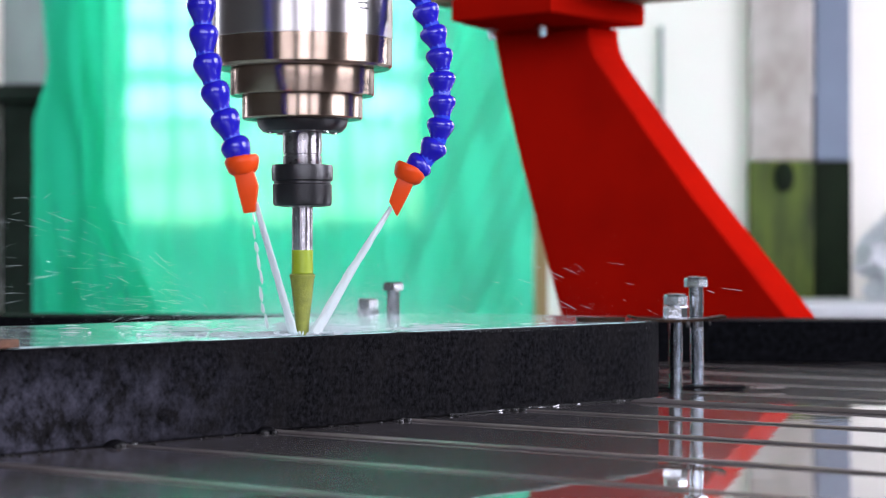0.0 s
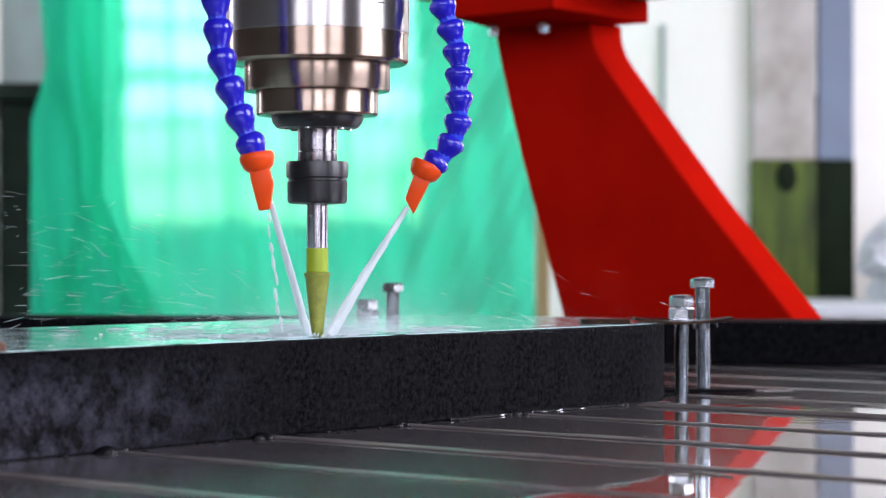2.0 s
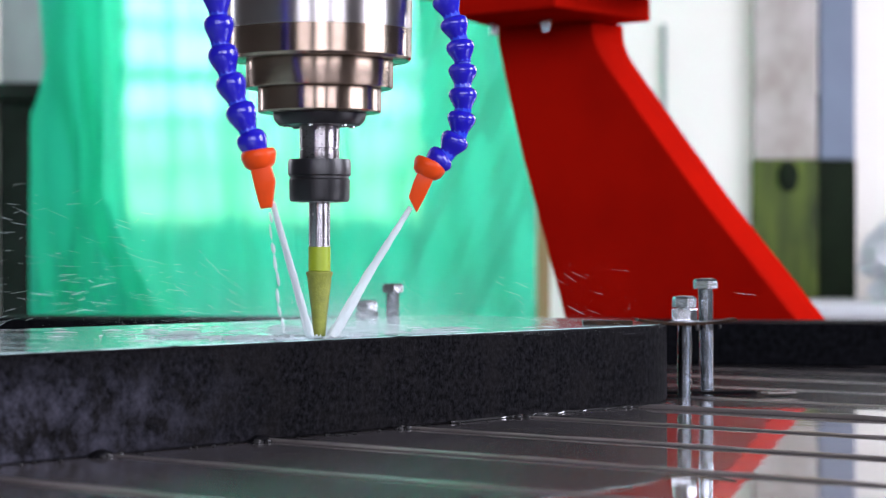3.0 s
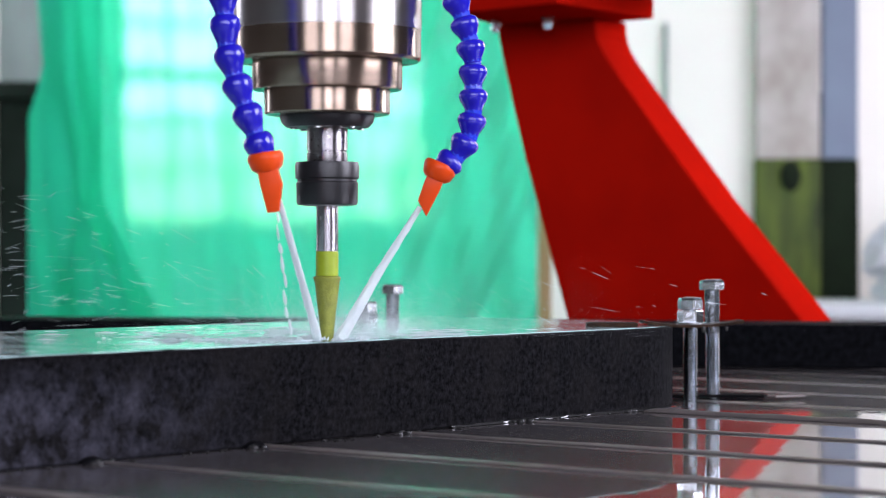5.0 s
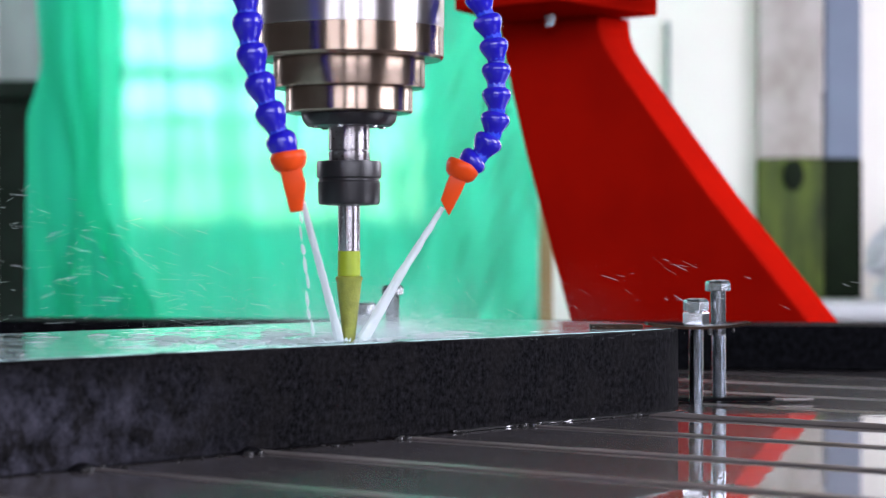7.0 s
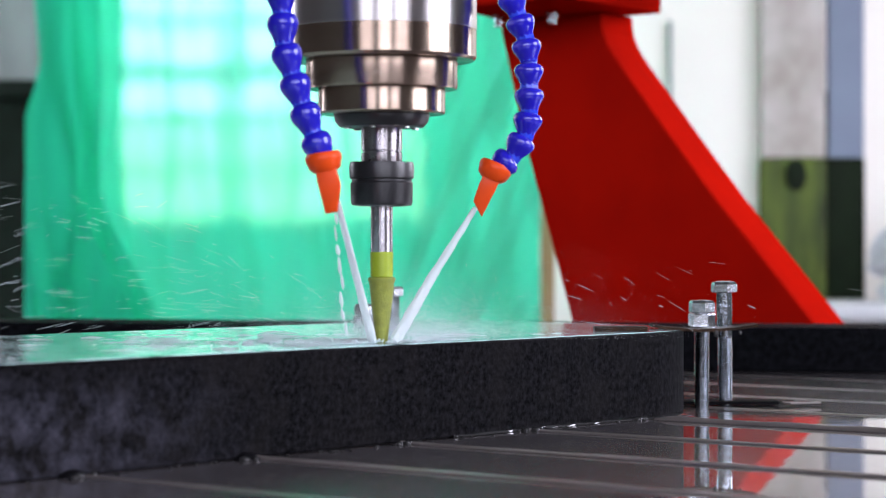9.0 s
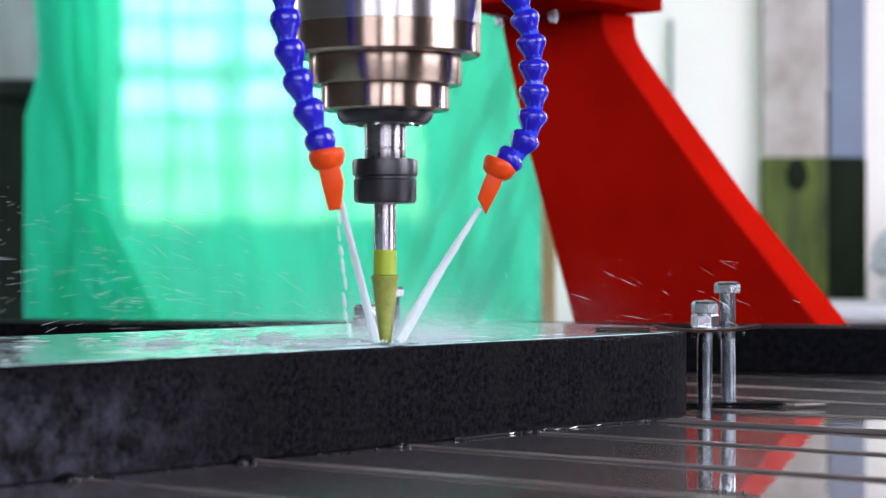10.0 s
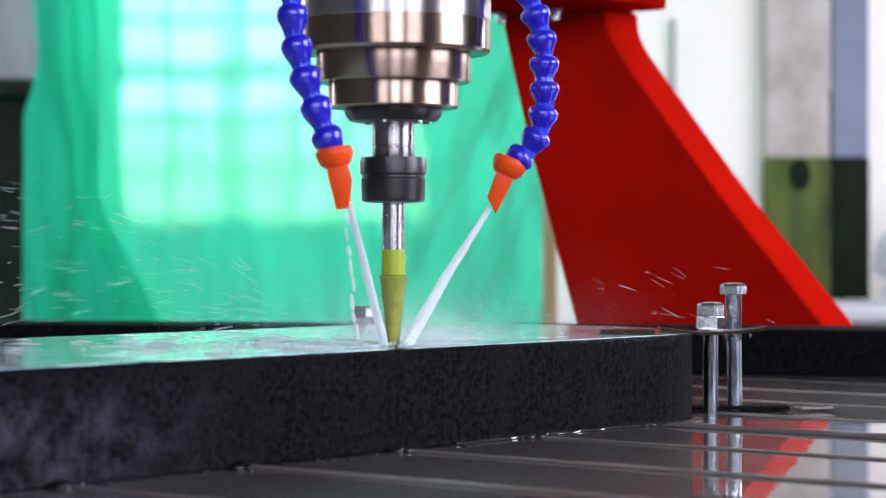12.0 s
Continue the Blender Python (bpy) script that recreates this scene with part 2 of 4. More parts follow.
def fabric_material():
    """Thin green cloth: daylight shows through it, and it scatters some of it."""
    m = bpy.data.materials.new("green_cloth")
    m.use_nodes = True
    nt = m.node_tree
    out = nt.nodes["Material Output"]
    nt.nodes.remove(nt.nodes["Principled BSDF"])
    tc = nt.nodes.new("ShaderNodeTexCoord")
    n = nt.nodes.new("ShaderNodeTexNoise")
    n.inputs["Scale"].default_value = 3.0
    n.inputs["Detail"].default_value = 5
    nt.links.new(tc.outputs["Object"], n.inputs["Vector"])
    mix = nt.nodes.new("ShaderNodeMix")
    mix.data_type = 'RGBA'
    mix.inputs[6].default_value = (0.045, 0.66, 0.41, 1)
    mix.inputs[7].default_value = (0.030, 0.56, 0.33, 1)
    nt.links.new(n.outputs[0], mix.inputs[0])
    d = nt.nodes.new("ShaderNodeBsdfDiffuse")
    t = nt.nodes.new("ShaderNodeBsdfTranslucent")
    for k in (d, t):
        nt.links.new(mix.outputs[2], k.inputs[0])
    c = nt.nodes.new("ShaderNodeBsdfRefraction")
    c.inputs["Color"].default_value = (0.58, 1.0, 0.97, 1)
    c.inputs["IOR"].default_value = 1.034
    c.inputs["Roughness"].default_value = 0.85
    a = nt.nodes.new("ShaderNodeMixShader")
    a.inputs[0].default_value = 0.5
    nt.links.new(d.outputs[0], a.inputs[1])
    nt.links.new(t.outputs[0], a.inputs[2])
    e = nt.nodes.new("ShaderNodeMixShader")
    e.inputs[0].default_value = 0.075
    nt.links.new(a.outputs[0], e.inputs[1])
    nt.links.new(c.outputs[0], e.inputs[2])
    nt.links.new(e.outputs[0], out.inputs[0])
    return m


CLOTH = fabric_material()


def outdoors_material():
    """The bright outdoors behind the window: pale sky over sunlit greenery."""
    m = bpy.data.materials.new("outdoors")
    m.use_nodes = True
    nt = m.node_tree
    out = nt.nodes["Material Output"]
    nt.nodes.remove(nt.nodes["Principled BSDF"])
    tc = nt.nodes.new("ShaderNodeTexCoord")
    sp = nt.nodes.new("ShaderNodeSeparateXYZ")
    nt.links.new(tc.outputs["Object"], sp.inputs[0])
    n = nt.nodes.new("ShaderNodeTexNoise")
    n.inputs["Scale"].default_value = 2.0
    nt.links.new(tc.outputs["Object"], n.inputs["Vector"])
    ad = nt.nodes.new("ShaderNodeMath")
    ad.operation = 'MULTIPLY_ADD'
    ad.inputs[1].default_value = 0.15
    nt.links.new(n.outputs[0], ad.inputs[0])
    nt.links.new(sp.outputs[2], ad.inputs[2])
    r = nt.nodes.new("ShaderNodeMapRange")
    r.inputs[1].default_value, r.inputs[2].default_value = 0.62, 0.76
    nt.links.new(ad.outputs[0], r.inputs[0])
    mix = nt.nodes.new("ShaderNodeMix")
    mix.data_type = 'RGBA'
    mix.inputs[6].default_value = (0.46, 0.66, 0.40, 1)
    mix.inputs[7].default_value = (0.94, 1.0, 1.06, 1)
    nt.links.new(r.outputs[0], mix.inputs[0])
    e = nt.nodes.new("ShaderNodeEmission")
    e.inputs[1].default_value = 17.0
    nt.links.new(mix.outputs[2], e.inputs[0])
    nt.links.new(e.outputs[0], out.inputs[0])
    return m


OUTDOORS = outdoors_material()


# ---- building helpers ----
def mesh_of(bm, mat, smooth=False):
    bmesh.ops.recalc_face_normals(bm, faces=bm.faces)
    me = bpy.data.meshes.new("mesh")
    bm.to_mesh(me)
    bm.free()
    if smooth:
        for p in me.polygons:
            p.use_smooth = True
        me.set_sharp_from_angle(angle=radians(35))
    me.materials.append(mat)
    return me


def part(name, bm, mat, parent=None, label="", smooth=False, m=None):
    ob = new(name, bm if isinstance(bm, bpy.types.Mesh) else mesh_of(bm, mat, smooth))
    if parent is not None:
        ob.parent = parent
    if m is not None:
        ob.matrix_basis = m
    return tagged(ob, label)


def thing(name, m, label, category, group="", kind=""):
    ob = new(name)
    ob.empty_display_size = 0.05
    ob.matrix_basis = m
    return tagged(ob, label, category, group, kind)


def box(x0, x1, y0, y1, z0, z1, bevel=0.0, bm=None):
    fresh = bmesh.new()
    bmesh.ops.create_cube(fresh, size=1, matrix=Matrix.Translation(((x0 + x1) / 2, (y0 + y1) / 2, (z0 + z1) / 2))
                          @ Matrix.Diagonal((x1 - x0, y1 - y0, z1 - z0, 1)))
    if bevel:
        bmesh.ops.bevel(fresh, geom=fresh.edges[:], offset=bevel, segments=2, affect='EDGES', profile=0.5)
    if bm is None:
        return fresh
    me = bpy.data.meshes.new("tmp")
    fresh.to_mesh(me)
    fresh.free()
    bm.from_mesh(me)
    bpy.data.meshes.remove(me)
    return bm


def lathe(profile, n=48, m=None, turn=0.0):
    """Turned body: profile rows of radius and height, closed at both ends."""
    bm = bmesh.new()
    rings = []
    for r, z in profile:
        rings.append([bm.verts.new((r * math.cos(turn + 2 * math.pi * i / n), r * math.sin(turn + 2 * math.pi * i / n), z)) for i in range(n)])
    for a, b in zip(rings, rings[1:]):
        for i in range(n):
            bm.faces.new((a[i], a[(i + 1) % n], b[(i + 1) % n], b[i]))
    bm.faces.new(rings[0])
    bm.faces.new(rings[-1])
    if m is not None:
        bm.transform(m)
    return bm


def prism(outline, z0, z1, bevel=0.0, m=None):
    """Outline in the xy plane raised from z0 to z1."""
    bm = bmesh.new()
    low = [bm.verts.new((x, y, z0)) for x, y in outline]
    top = [bm.verts.new((x, y, z1)) for x, y in outline]
    n = len(outline)
    bm.faces.new(low)
    bm.faces.new(top)
    for i in range(n):
        bm.faces.new((low[i], low[(i + 1) % n], top[(i + 1) % n], top[i]))
    bmesh.ops.recalc_face_normals(bm, faces=bm.faces)
    if bevel:
        sharp = [e for e in bm.edges if len(e.link_faces) == 2 and e.calc_face_angle() > radians(40)]
        bmesh.ops.bevel(bm, geom=sharp, offset=bevel, segments=2, affect='EDGES', profile=0.5)
    if m is not None:
        bm.transform(m)
    return bm


def along(a, b):
    """The pose at a whose z axis points to b."""
    a, b = Vector(a), Vector(b)
    return Matrix.Translation(a) @ (b - a).to_track_quat('Z', 'Y').to_matrix().to_4x4()


def setting(name, bm, mat, label, category, m=ROOM):
    ob = new(name, mesh_of(bm, mat))
    ob.matrix_basis = m
    return tagged(ob, label, category, kind="structure")


# ---- the workshop ----
U0, U1, V0, V1 = -3.2, 3.6, -3.5, 6.3
setting("floor", box(U0 - 0.2, U1 + 0.2, V0 - 0.2, V1 + 0.3, FLOOR - 0.15, FLOOR), CONCRETE, "bare grey concrete workshop floor", "floor")
setting("ceiling", box(U0 - 0.2, U1 + 0.2, V0 - 0.2, V1 + 0.3, CEIL, CEIL + 0.15), CEILING, "plain grey workshop ceiling", "ceiling")


def wall_with_openings(a0, a1, openings, thick, axis, at):
    """A wall from a0 to a1 along one axis, from floor to ceiling, with rectangular openings (a, b, low, high)."""
    bm = bmesh.new()

    def put(p, q, low, high):
        if axis == 'u':
            box(p, q, at, at + thick, low, high, bm=bm)
        else:
            box(at, at + thick, p, q, low, high, bm=bm)
    here = a0
    for p, q, low, high in openings:
        put(here, p, FLOOR, CEIL)
        put(p, q, FLOOR, low)
        put(p, q, high, CEIL)
        here = q
    put(here, a1, FLOOR, CEIL)
    return bm


WIN = (-0.96, -0.03, 0.175, 1.75)
setting("wall_north", wall_with_openings(U0, U1, [WIN], 0.3, 'u', V1), PLASTER, "whitewashed plaster workshop wall with stains", "wall")
# unseen walls, kept dark to cut fill light and darken the spindle's reflections
setting("wall_east", wall_with_openings(V0, V1, [(-0.45, 1.65, 0.3, 2.5), (3.6, 5.6, 0.4, 2.6)], 0.2, 'v', U1), DARK_PLASTER, "unseen dark plaster wall with two window openings", "wall")
setting("wall_west", wall_with_openings(V0, V1, [(3.4, 5.2, 0.3, 2.4)], 0.2, 'v', U0 - 0.2), DARK_PLASTER, "unseen dark plaster wall with an added window opening", "wall")
setting("wall_south", wall_with_openings(U0, U1, [(-2.1, -0.7, 0.4, 2.6), (-0.3, 1.1, 0.4, 2.6), (1.4, 3.0, 0.4, 2.6)], 0.2, 'u', V0 - 0.2), DARK_PLASTER, "unseen dark plaster wall with three window openings", "wall")
setting("backdrop", box(-4, 4, 8.6, 8.62, -1.5, 4.0), OUTDOORS, "bright pale sky over sunlit greenery outside", "backdrop")


def pane_window():
    """The many-paned window behind the cloth."""
    win = thing("window_1", ROOM, "many-paned workshop window with painted glazing bars", "window", kind="structure")
    u0, u1, z0, z1 = WIN
    bm = bmesh.new()
    box(u0, u0 + 0.04, V1 + 0.06, V1 + 0.12, z0, z1, bm=bm)
    box(u1 - 0.04, u1, V1 + 0.06, V1 + 0.12, z0, z1, bm=bm)
    box(u0 + 0.04, u1 - 0.04, V1 + 0.06, V1 + 0.12, z0, z0 + 0.03, bm=bm)
    box(u0 + 0.04, u1 - 0.04, V1 + 0.06, V1 + 0.12, z1 - 0.04, z1, bm=bm)
    part("window_frame", bm, FRAME_PAINT, win)
    # narrow bars between the panes, broad posts and a broad rail between the casements
    for x, w in ((-0.783, 0.020), (-0.608, 0.028), (-0.437, 0.020), (-0.267, 0.028), (-0.105, 0.020)):
        part("glazing_bar", box(x - w / 2, x + w / 2, V1 + 0.07, V1 + 0.11, z0 + 0.03, z1 - 0.04), FRAME_PAINT, win)
    for z, h in ((0.342, 0.014), (0.491, 0.022), (0.622, 0.042), (0.772, 0.022), (0.92, 0.026), (1.07, 0.026), (1.22, 0.056), (1.37, 0.026), (1.52, 0.026)):
        part("glazing_bar", box(u0 + 0.04, u1 - 0.04, V1 + 0.075, V1 + 0.105, z - h / 2, z + h / 2), FRAME_PAINT, win)
    part("window_sill", box(u0 - 0.03, u1 + 0.03, V1 - 0.06, V1 + 0.05, z0 - 0.035, z0 - 0.002, 0.004), LEDGE, win)


pane_window()


def pillar(name, u0, u1, depth, dado_top, upper, lower, label, moulding=False):
    p = thing(name, ROOM, label, "pillar", kind="structure")
    part("upper_shaft", box(u0, u1, V1 - depth, V1 - 0.002, dado_top, CEIL, 0.006), upper, p)
    part("painted_dado", box(u0 - 0.002, u1 + 0.002, V1 - depth - 0.003, V1 - 0.002, FLOOR, dado_top, 0.006), lower, p)
    if moulding:
        part("moulding", box(u0 - 0.03, u1 + 0.02, V1 - depth - 0.05, V1 - 0.002, dado_top - 0.03, dado_top + 0.02, 0.012), SLATE_PAINT, p)


pillar("pillar_1", 0.887, 1.070, 0.03, 0.372, PILLAR, DADO, "stained plaster pillar with an olive green painted foot")
pillar("pillar_2", 1.076, 1.180, 0.02, 0.372, GREY_PAINT, DADO_DARK, "blue-grey painted pillar with a dark green foot")
pillar("pillar_3", -1.235, -1.06, 0.14, 0.56, GREY_PLASTER, SLATE_PAINT, "grey plaster pillar with a dark painted foot and moulding", True)
part("wall_boss", lathe([(0.0, 0.0), (0.028, 0.001), (0.03, 0.003), (0.012, 0.006)], 14), DADO_DARK,
     None, m=ROOM @ pose(0.985, V1 - 0.036, 0.325, 90, 0, 0) @ Matrix.Diagonal((1, 1.5, 1, 1)))
tagged(bpy.data.objects["wall_boss"], "dark round iron boss on the painted pillar", "wall boss")
setting("trim_2", box(1.0705, 1.0755, V1 - 0.026, V1 - 0.002, FLOOR, 0.56), DADO_DARK, "dark stained seam between two pillars", "trim")
setting("trim", box(0.630, 0.642, V1 - 0.012, V1 - 0.001, 0.50, 0.76), FRAME_PAINT, "thin grey cable strip on the white wall", "trim")
setting("wall_lining", box(-3.1, -1.27, V1 - 0.05, V1 - 0.002, FLOOR, 0.545), GREY_PLASTER, "dingy grey painted lower wall", "wall")


def bench():
    b = thing("bench", ROOM, "pale grey painted bench along the wall", "bench")
    part("worktop", box(0.55, 2.6, 5.35, 6.1, -0.055, -0.02, 0.006), LEDGE, b)
    part("front_panel", box(0.60, 2.55, 5.42, 5.45, FLOOR + 0.08, -0.057), LEDGE, b)
    for u in (0.62, 1.6, 2.5):
        part("leg", box(u, u + 0.05, 5.46, 6.05, FLOOR, -0.057), LEDGE, b)


bench()


def crumpled_sheet():
    """A bundle of clear plastic sheeting on the bench."""
    bm = bmesh.new()
    bmesh.ops.create_icosphere(bm, subdivisions=5, radius=1)
    for v in bm.verts:
        d = v.co.normalized()
        k = 1 + 0.35 * noise.noise(d * 2.3) + 0.22 * noise.ridged_multi_fractal(d * 2.6, 1.0, 2.0, 3, 1.0, 2.0) - 0.2
        v.co = Vector((d.x * 0.24 * k, d.y * 0.14 * k, (0.16 + d.z * 0.17 * k)))
        v.co.z = max(v.co.z, 0.0)
        v.co.x *= 1.25 - v.co.z * 2.2
    ob = part("plastic_sheet", bm, PLASTIC_SHEET, None, "", True, ROOM @ pose(1.36, 5.75, -0.02))
    tagged(ob, "crumpled translucent plastic sheeting bundled on the bench", "plastic sheet")


crumpled_sheet()
post = part("wooden_post", box(0.23, 0.262, 5.30, 5.34, FLOOR, 0.25, 0.004), WOOD, None, "", m=ROOM)
tagged(post, "tan wooden post standing beside the green cloth", "post")


def green_curtain():
    """The cloth hangs in slack folds; a second gathered layer lies over its one side."""
    c = thing("curtain", ROOM, "thin emerald green cloth hung before a bright window", "curtain")

    def sheet(u0, u1, v, low, high, nu, nz, edge=None, fold=1.0, seed=0.0):
        bm = bmesh.new()
        grid = []
        for j in range(nz + 1):
            z = low + (high - low) * j / nz
            row = []
            for i in range(nu + 1):
                right = edge(z) if edge else u1
                left = u0 + 0.03 * max(0.0, min(1.0, (z - 0.42) / 0.12)) + 0.006 * math.sin(z * 9 + seed)
                u = left + (right - left) * i / nu
                slack = 0.9 * (u + 0.55 * z)
                w = 0.018 * math.sin(slack * 26 + seed) + 0.012 * math.sin(u * 63 + 3 * z + seed)
                w += 0.03 * noise.noise(Vector((u * 3.1 + seed, z * 1.3, seed)))
                # diagonal drag folds towards the upper corner
                s = (u - 0.02) * 0.86 - (z - 0.1) * 0.42
                pull = max(0.0, min(1.0, (u + 0.25) / 0.3))
                w += 0.017 * pull * math.sin(s * 38) + 0.008 * pull * math.sin(s * 71 + 1.3 + 2 * noise.noise(Vector((u * 5, z * 2, 3.0)))) + 0.006 * pull * math.sin(s * 150 + z * 4)
                row.append(bm.verts.new((u, v + w * fold, z)))
            grid.append(row)
        for j in range(nz):
            for i in range(nu):
                bm.faces.new((grid[j][i], grid[j][i + 1], grid[j + 1][i + 1], grid[j + 1][i]))
        return bm
    part("cloth", sheet(-0.945, 0.224, 5.2, FLOOR + 0.03, 1.9, 160, 110), CLOTH, c, smooth=True)

    def slack_edge(z):
        if z > 0.25:
            return -0.785
        return min(-0.58, -0.785 + 0.62 * (0.25 - z) ** 1.2)
    part("gathered_layer", sheet(-0.950, -0.73, 5.12, FLOOR + 0.03, 1.9, 60, 90, slack_edge, 0.8, 2.0), CLOTH, c, smooth=True)
    part("gathered_layer", sheet(-0.946, -0.76, 5.06, FLOOR + 0.03, 1.9, 60, 90, lambda z: slack_edge(z) - 0.05, 0.9, 4.0), CLOTH, c, smooth=True)
    part("hanging_rail", lathe([(0.012, 0), (0.012, 1.3)], 16, pose(-1.0, 5.17, 1.91, 0, 90, 0)), DULL_STEEL, c)
    part("rail_hook", box(-0.9, -0.89, 5.165, 5.175, 1.92, CEIL), DULL_STEEL, c)
    part("rail_hook", box(0.2, 0.21, 5.165, 5.175, 1.92, CEIL), DULL_STEEL, c)


green_curtain()


# ---- the machine table: x along the slots, y along the stone's front edge, top at z = 0 ----
PITCH = 0.1168
SLOTS = [-0.411 + PITCH * k for k in range(-5, 10)]
TX0, TX1 = -1.15, 0.62


def machine_table():
    t = thing("machine_table", pose(0, 0, 0), "wet dark steel machine table with parallel clamping slots", "machine table")
    groove = 0.015
    for a, b in zip(SLOTS, SLOTS[1:]):
        part("table_plate", box(TX0, TX1, a + groove / 2, b - groove / 2, -0.03, 0.0, 0.0003), TABLE_TOP, t)
    rng = random.Random(5)
    for k, y in enumerate(SLOTS[1:-1]):
        tall = 0.0032 if abs(y + 0.06) < 0.02 else rng.uniform(0.0008, 0.0014) if y < 0 else rng.uniform(0.0003, 0.0006)
        wide = rng.uniform(0.007, 0.012)
        start = TX0 if tall < 0.003 else 0.012
        bm = bmesh.new()
        rows = []
        steps = 70
        for i in range(steps + 1):
            x = start + (TX1 - 0.002 - start) * i / steps
            lift = tall if 0 < i < steps else tall * 0.35
            worn = 0.85 + 0.35 * noise.noise(Vector((x * 9, y * 7, 1.0))) + 0.2 * noise.noise(Vector((x * 40, y * 7, 4.0)))
            w = wide * worn
            rows.append([bm.verts.new((x, y + groove / 2 + w * q / 10, 0.0002 + lift * worn * math.sin(math.pi * q / 10) ** 0.6)) for q in range(11)])
        for a, b in zip(rows, rows[1:]):
            for q in range(10):
                bm.faces.new((a[q], b[q], b[q + 1], a[q + 1]))
        part("slot_strip", bm, STRIP, t, smooth=True)
        part("slot_floor", box(TX0, TX1 - 0.002, y - groove / 2 - 0.0012, y + groove / 2 + 0.0012, -0.02, -0.0002), TABLE_TOP, t)
    # added black lumps imitate the shade in the slot gaps under the stone
    for y in SLOTS[2:6]:
        bm = bmesh.new()
        bmesh.ops.create_icosphere(bm, subdivisions=3, radius=1)
        for v in bm.verts:
            v.co *= 1 + 0.2 * noise.noise(v.co * 1.7 + Vector((y * 30, 0, 0)))
            v.co = Vector((0.001 + v.co.x * 0.005, y + 0.004 + v.co.y * 0.0075, max(-0.001, v.co.z * 0.0034)))
        part("slot_gap_shade", bm, RUBBER_AND_GAP, t, "black lump shaped as the dark slot gap under the stone", True)
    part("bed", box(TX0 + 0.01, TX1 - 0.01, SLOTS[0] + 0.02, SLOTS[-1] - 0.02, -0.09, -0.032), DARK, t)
    for x in (TX0 + 0.1, TX1 - 0.2):
        for y in (SLOTS[0] + 0.1, SLOTS[-1] - 0.2):
            part("leg", box(x, x + 0.1, y, y + 0.1, FLOOR, -0.092, 0.004), MACHINE, t)


machine_table()

# ---- the black stone with its rounded end ----
T = 0.054
R = 0.12


def slab_outline(inset=0.0, y_low=-1.0):
    x1, x0 = 0.0 - inset, -0.275 + inset
    pts = [(x0, y_low + inset), (x1, y_low + inset)]
    for k in range(0, 25):
        a = math.pi / 2 * k / 24
        pts.append((-R + (R - inset) * math.cos(a), -0.3 * R + (R - inset) * math.sin(a)))
    pts.append((x0, 0.7 * R - inset))
    return pts


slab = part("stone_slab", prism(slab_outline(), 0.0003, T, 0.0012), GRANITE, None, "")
tagged(slab, "thick black granite slab with a rounded end, clamped and wet", "stone slab")

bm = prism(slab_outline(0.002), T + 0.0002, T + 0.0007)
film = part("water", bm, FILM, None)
tagged(film, "rippling sheet of cooling water lying on the stone", "water", kind="stuff")

a, b = Vector((-1.02, 0.083, 0)), Vector((0.06, 0.628, 0))
bar = part("stone_strip", box(0, (b - a).length, 0, 0.12, 0.0003, 0.0395, 0.002), ROUGH_STONE, None,
           m=Matrix.Translation(a) @ pose(0, 0, 0, 0, 0, math.degrees(math.atan2(b.y - a.y, b.x - a.x))))
tagged(bar, "rough-edged black stone strip lying across the table", "stone strip")


# ---- clamps ----
def bolt_parts(parent, length, head_flats, thread_d, double=False):
    """Hexagon bolt that stands on its tip; z = 0 at the tip."""
    r, hx = thread_d / 2, head_flats / 2 / math.cos(math.pi / 6)
    prof = [(r * 0.8, 0.0)]
    z, pitch = 0.0008, 0.0014
    smooth_from = length * (0.62 if not double else 0.9)
    while z < smooth_from:
        prof += [(r, z), (r, z + pitch * 0.25), (r * 0.86, z + pitch * 0.6)]
        z += pitch
    prof += [(r, smooth_from + 0.001), (r, length)]
    part("shank", lathe(prof, 20), SHANK_STEEL, parent, smooth=False)
    h = thread_d * (0.79 if double else 0.70)
    part("head", lathe([(hx * 0.9, length), (hx, length + 0.0006), (hx, length + h - 0.0018), (hx * 0.84, length + h)], 6, turn=0.3), STEEL, parent)
    part("head_face", lathe([(hx * 0.84, length + h), (hx * 0.5, length + h + 0.0005), (0.001, length + h + 0.0006)], 20), STEEL, parent)
    if double:
        part("nut", lathe([(hx * 0.9, length - 0.0092), (hx, length - 0.0086), (hx, length - 0.0014), (hx * 0.92, length - 0.0004)], 6, turn=0.55), STEEL, parent)


def hex_bolt(m, length, double, label):
    b = thing("hex_bolt", m, label, "bolt", "clamp bolts")
    bolt_parts(b, length, 0.0160, 0.0106, double)
    return b


hex_bolt(pose(-0.026, 0.062, -0.004), 0.0685, True, "short zinc-plated hexagon bolt with a lock nut, in the clamp")
hex_bolt(pose(-0.0200, 0.0826, -0.004, 0, -0.8, 0), 0.082, False, "tall zinc-plated hexagon bolt standing in the clamp")
hex_bolt(pose(-0.301, 0.059, -0.004), 0.0765, False, "tall zinc-plated hexagon bolt behind the stone")
hex_bolt(pose(-0.310, 0.038, -0.004), 0.0625, True, "short zinc-plated hexagon bolt with a lock nut behind the stone")


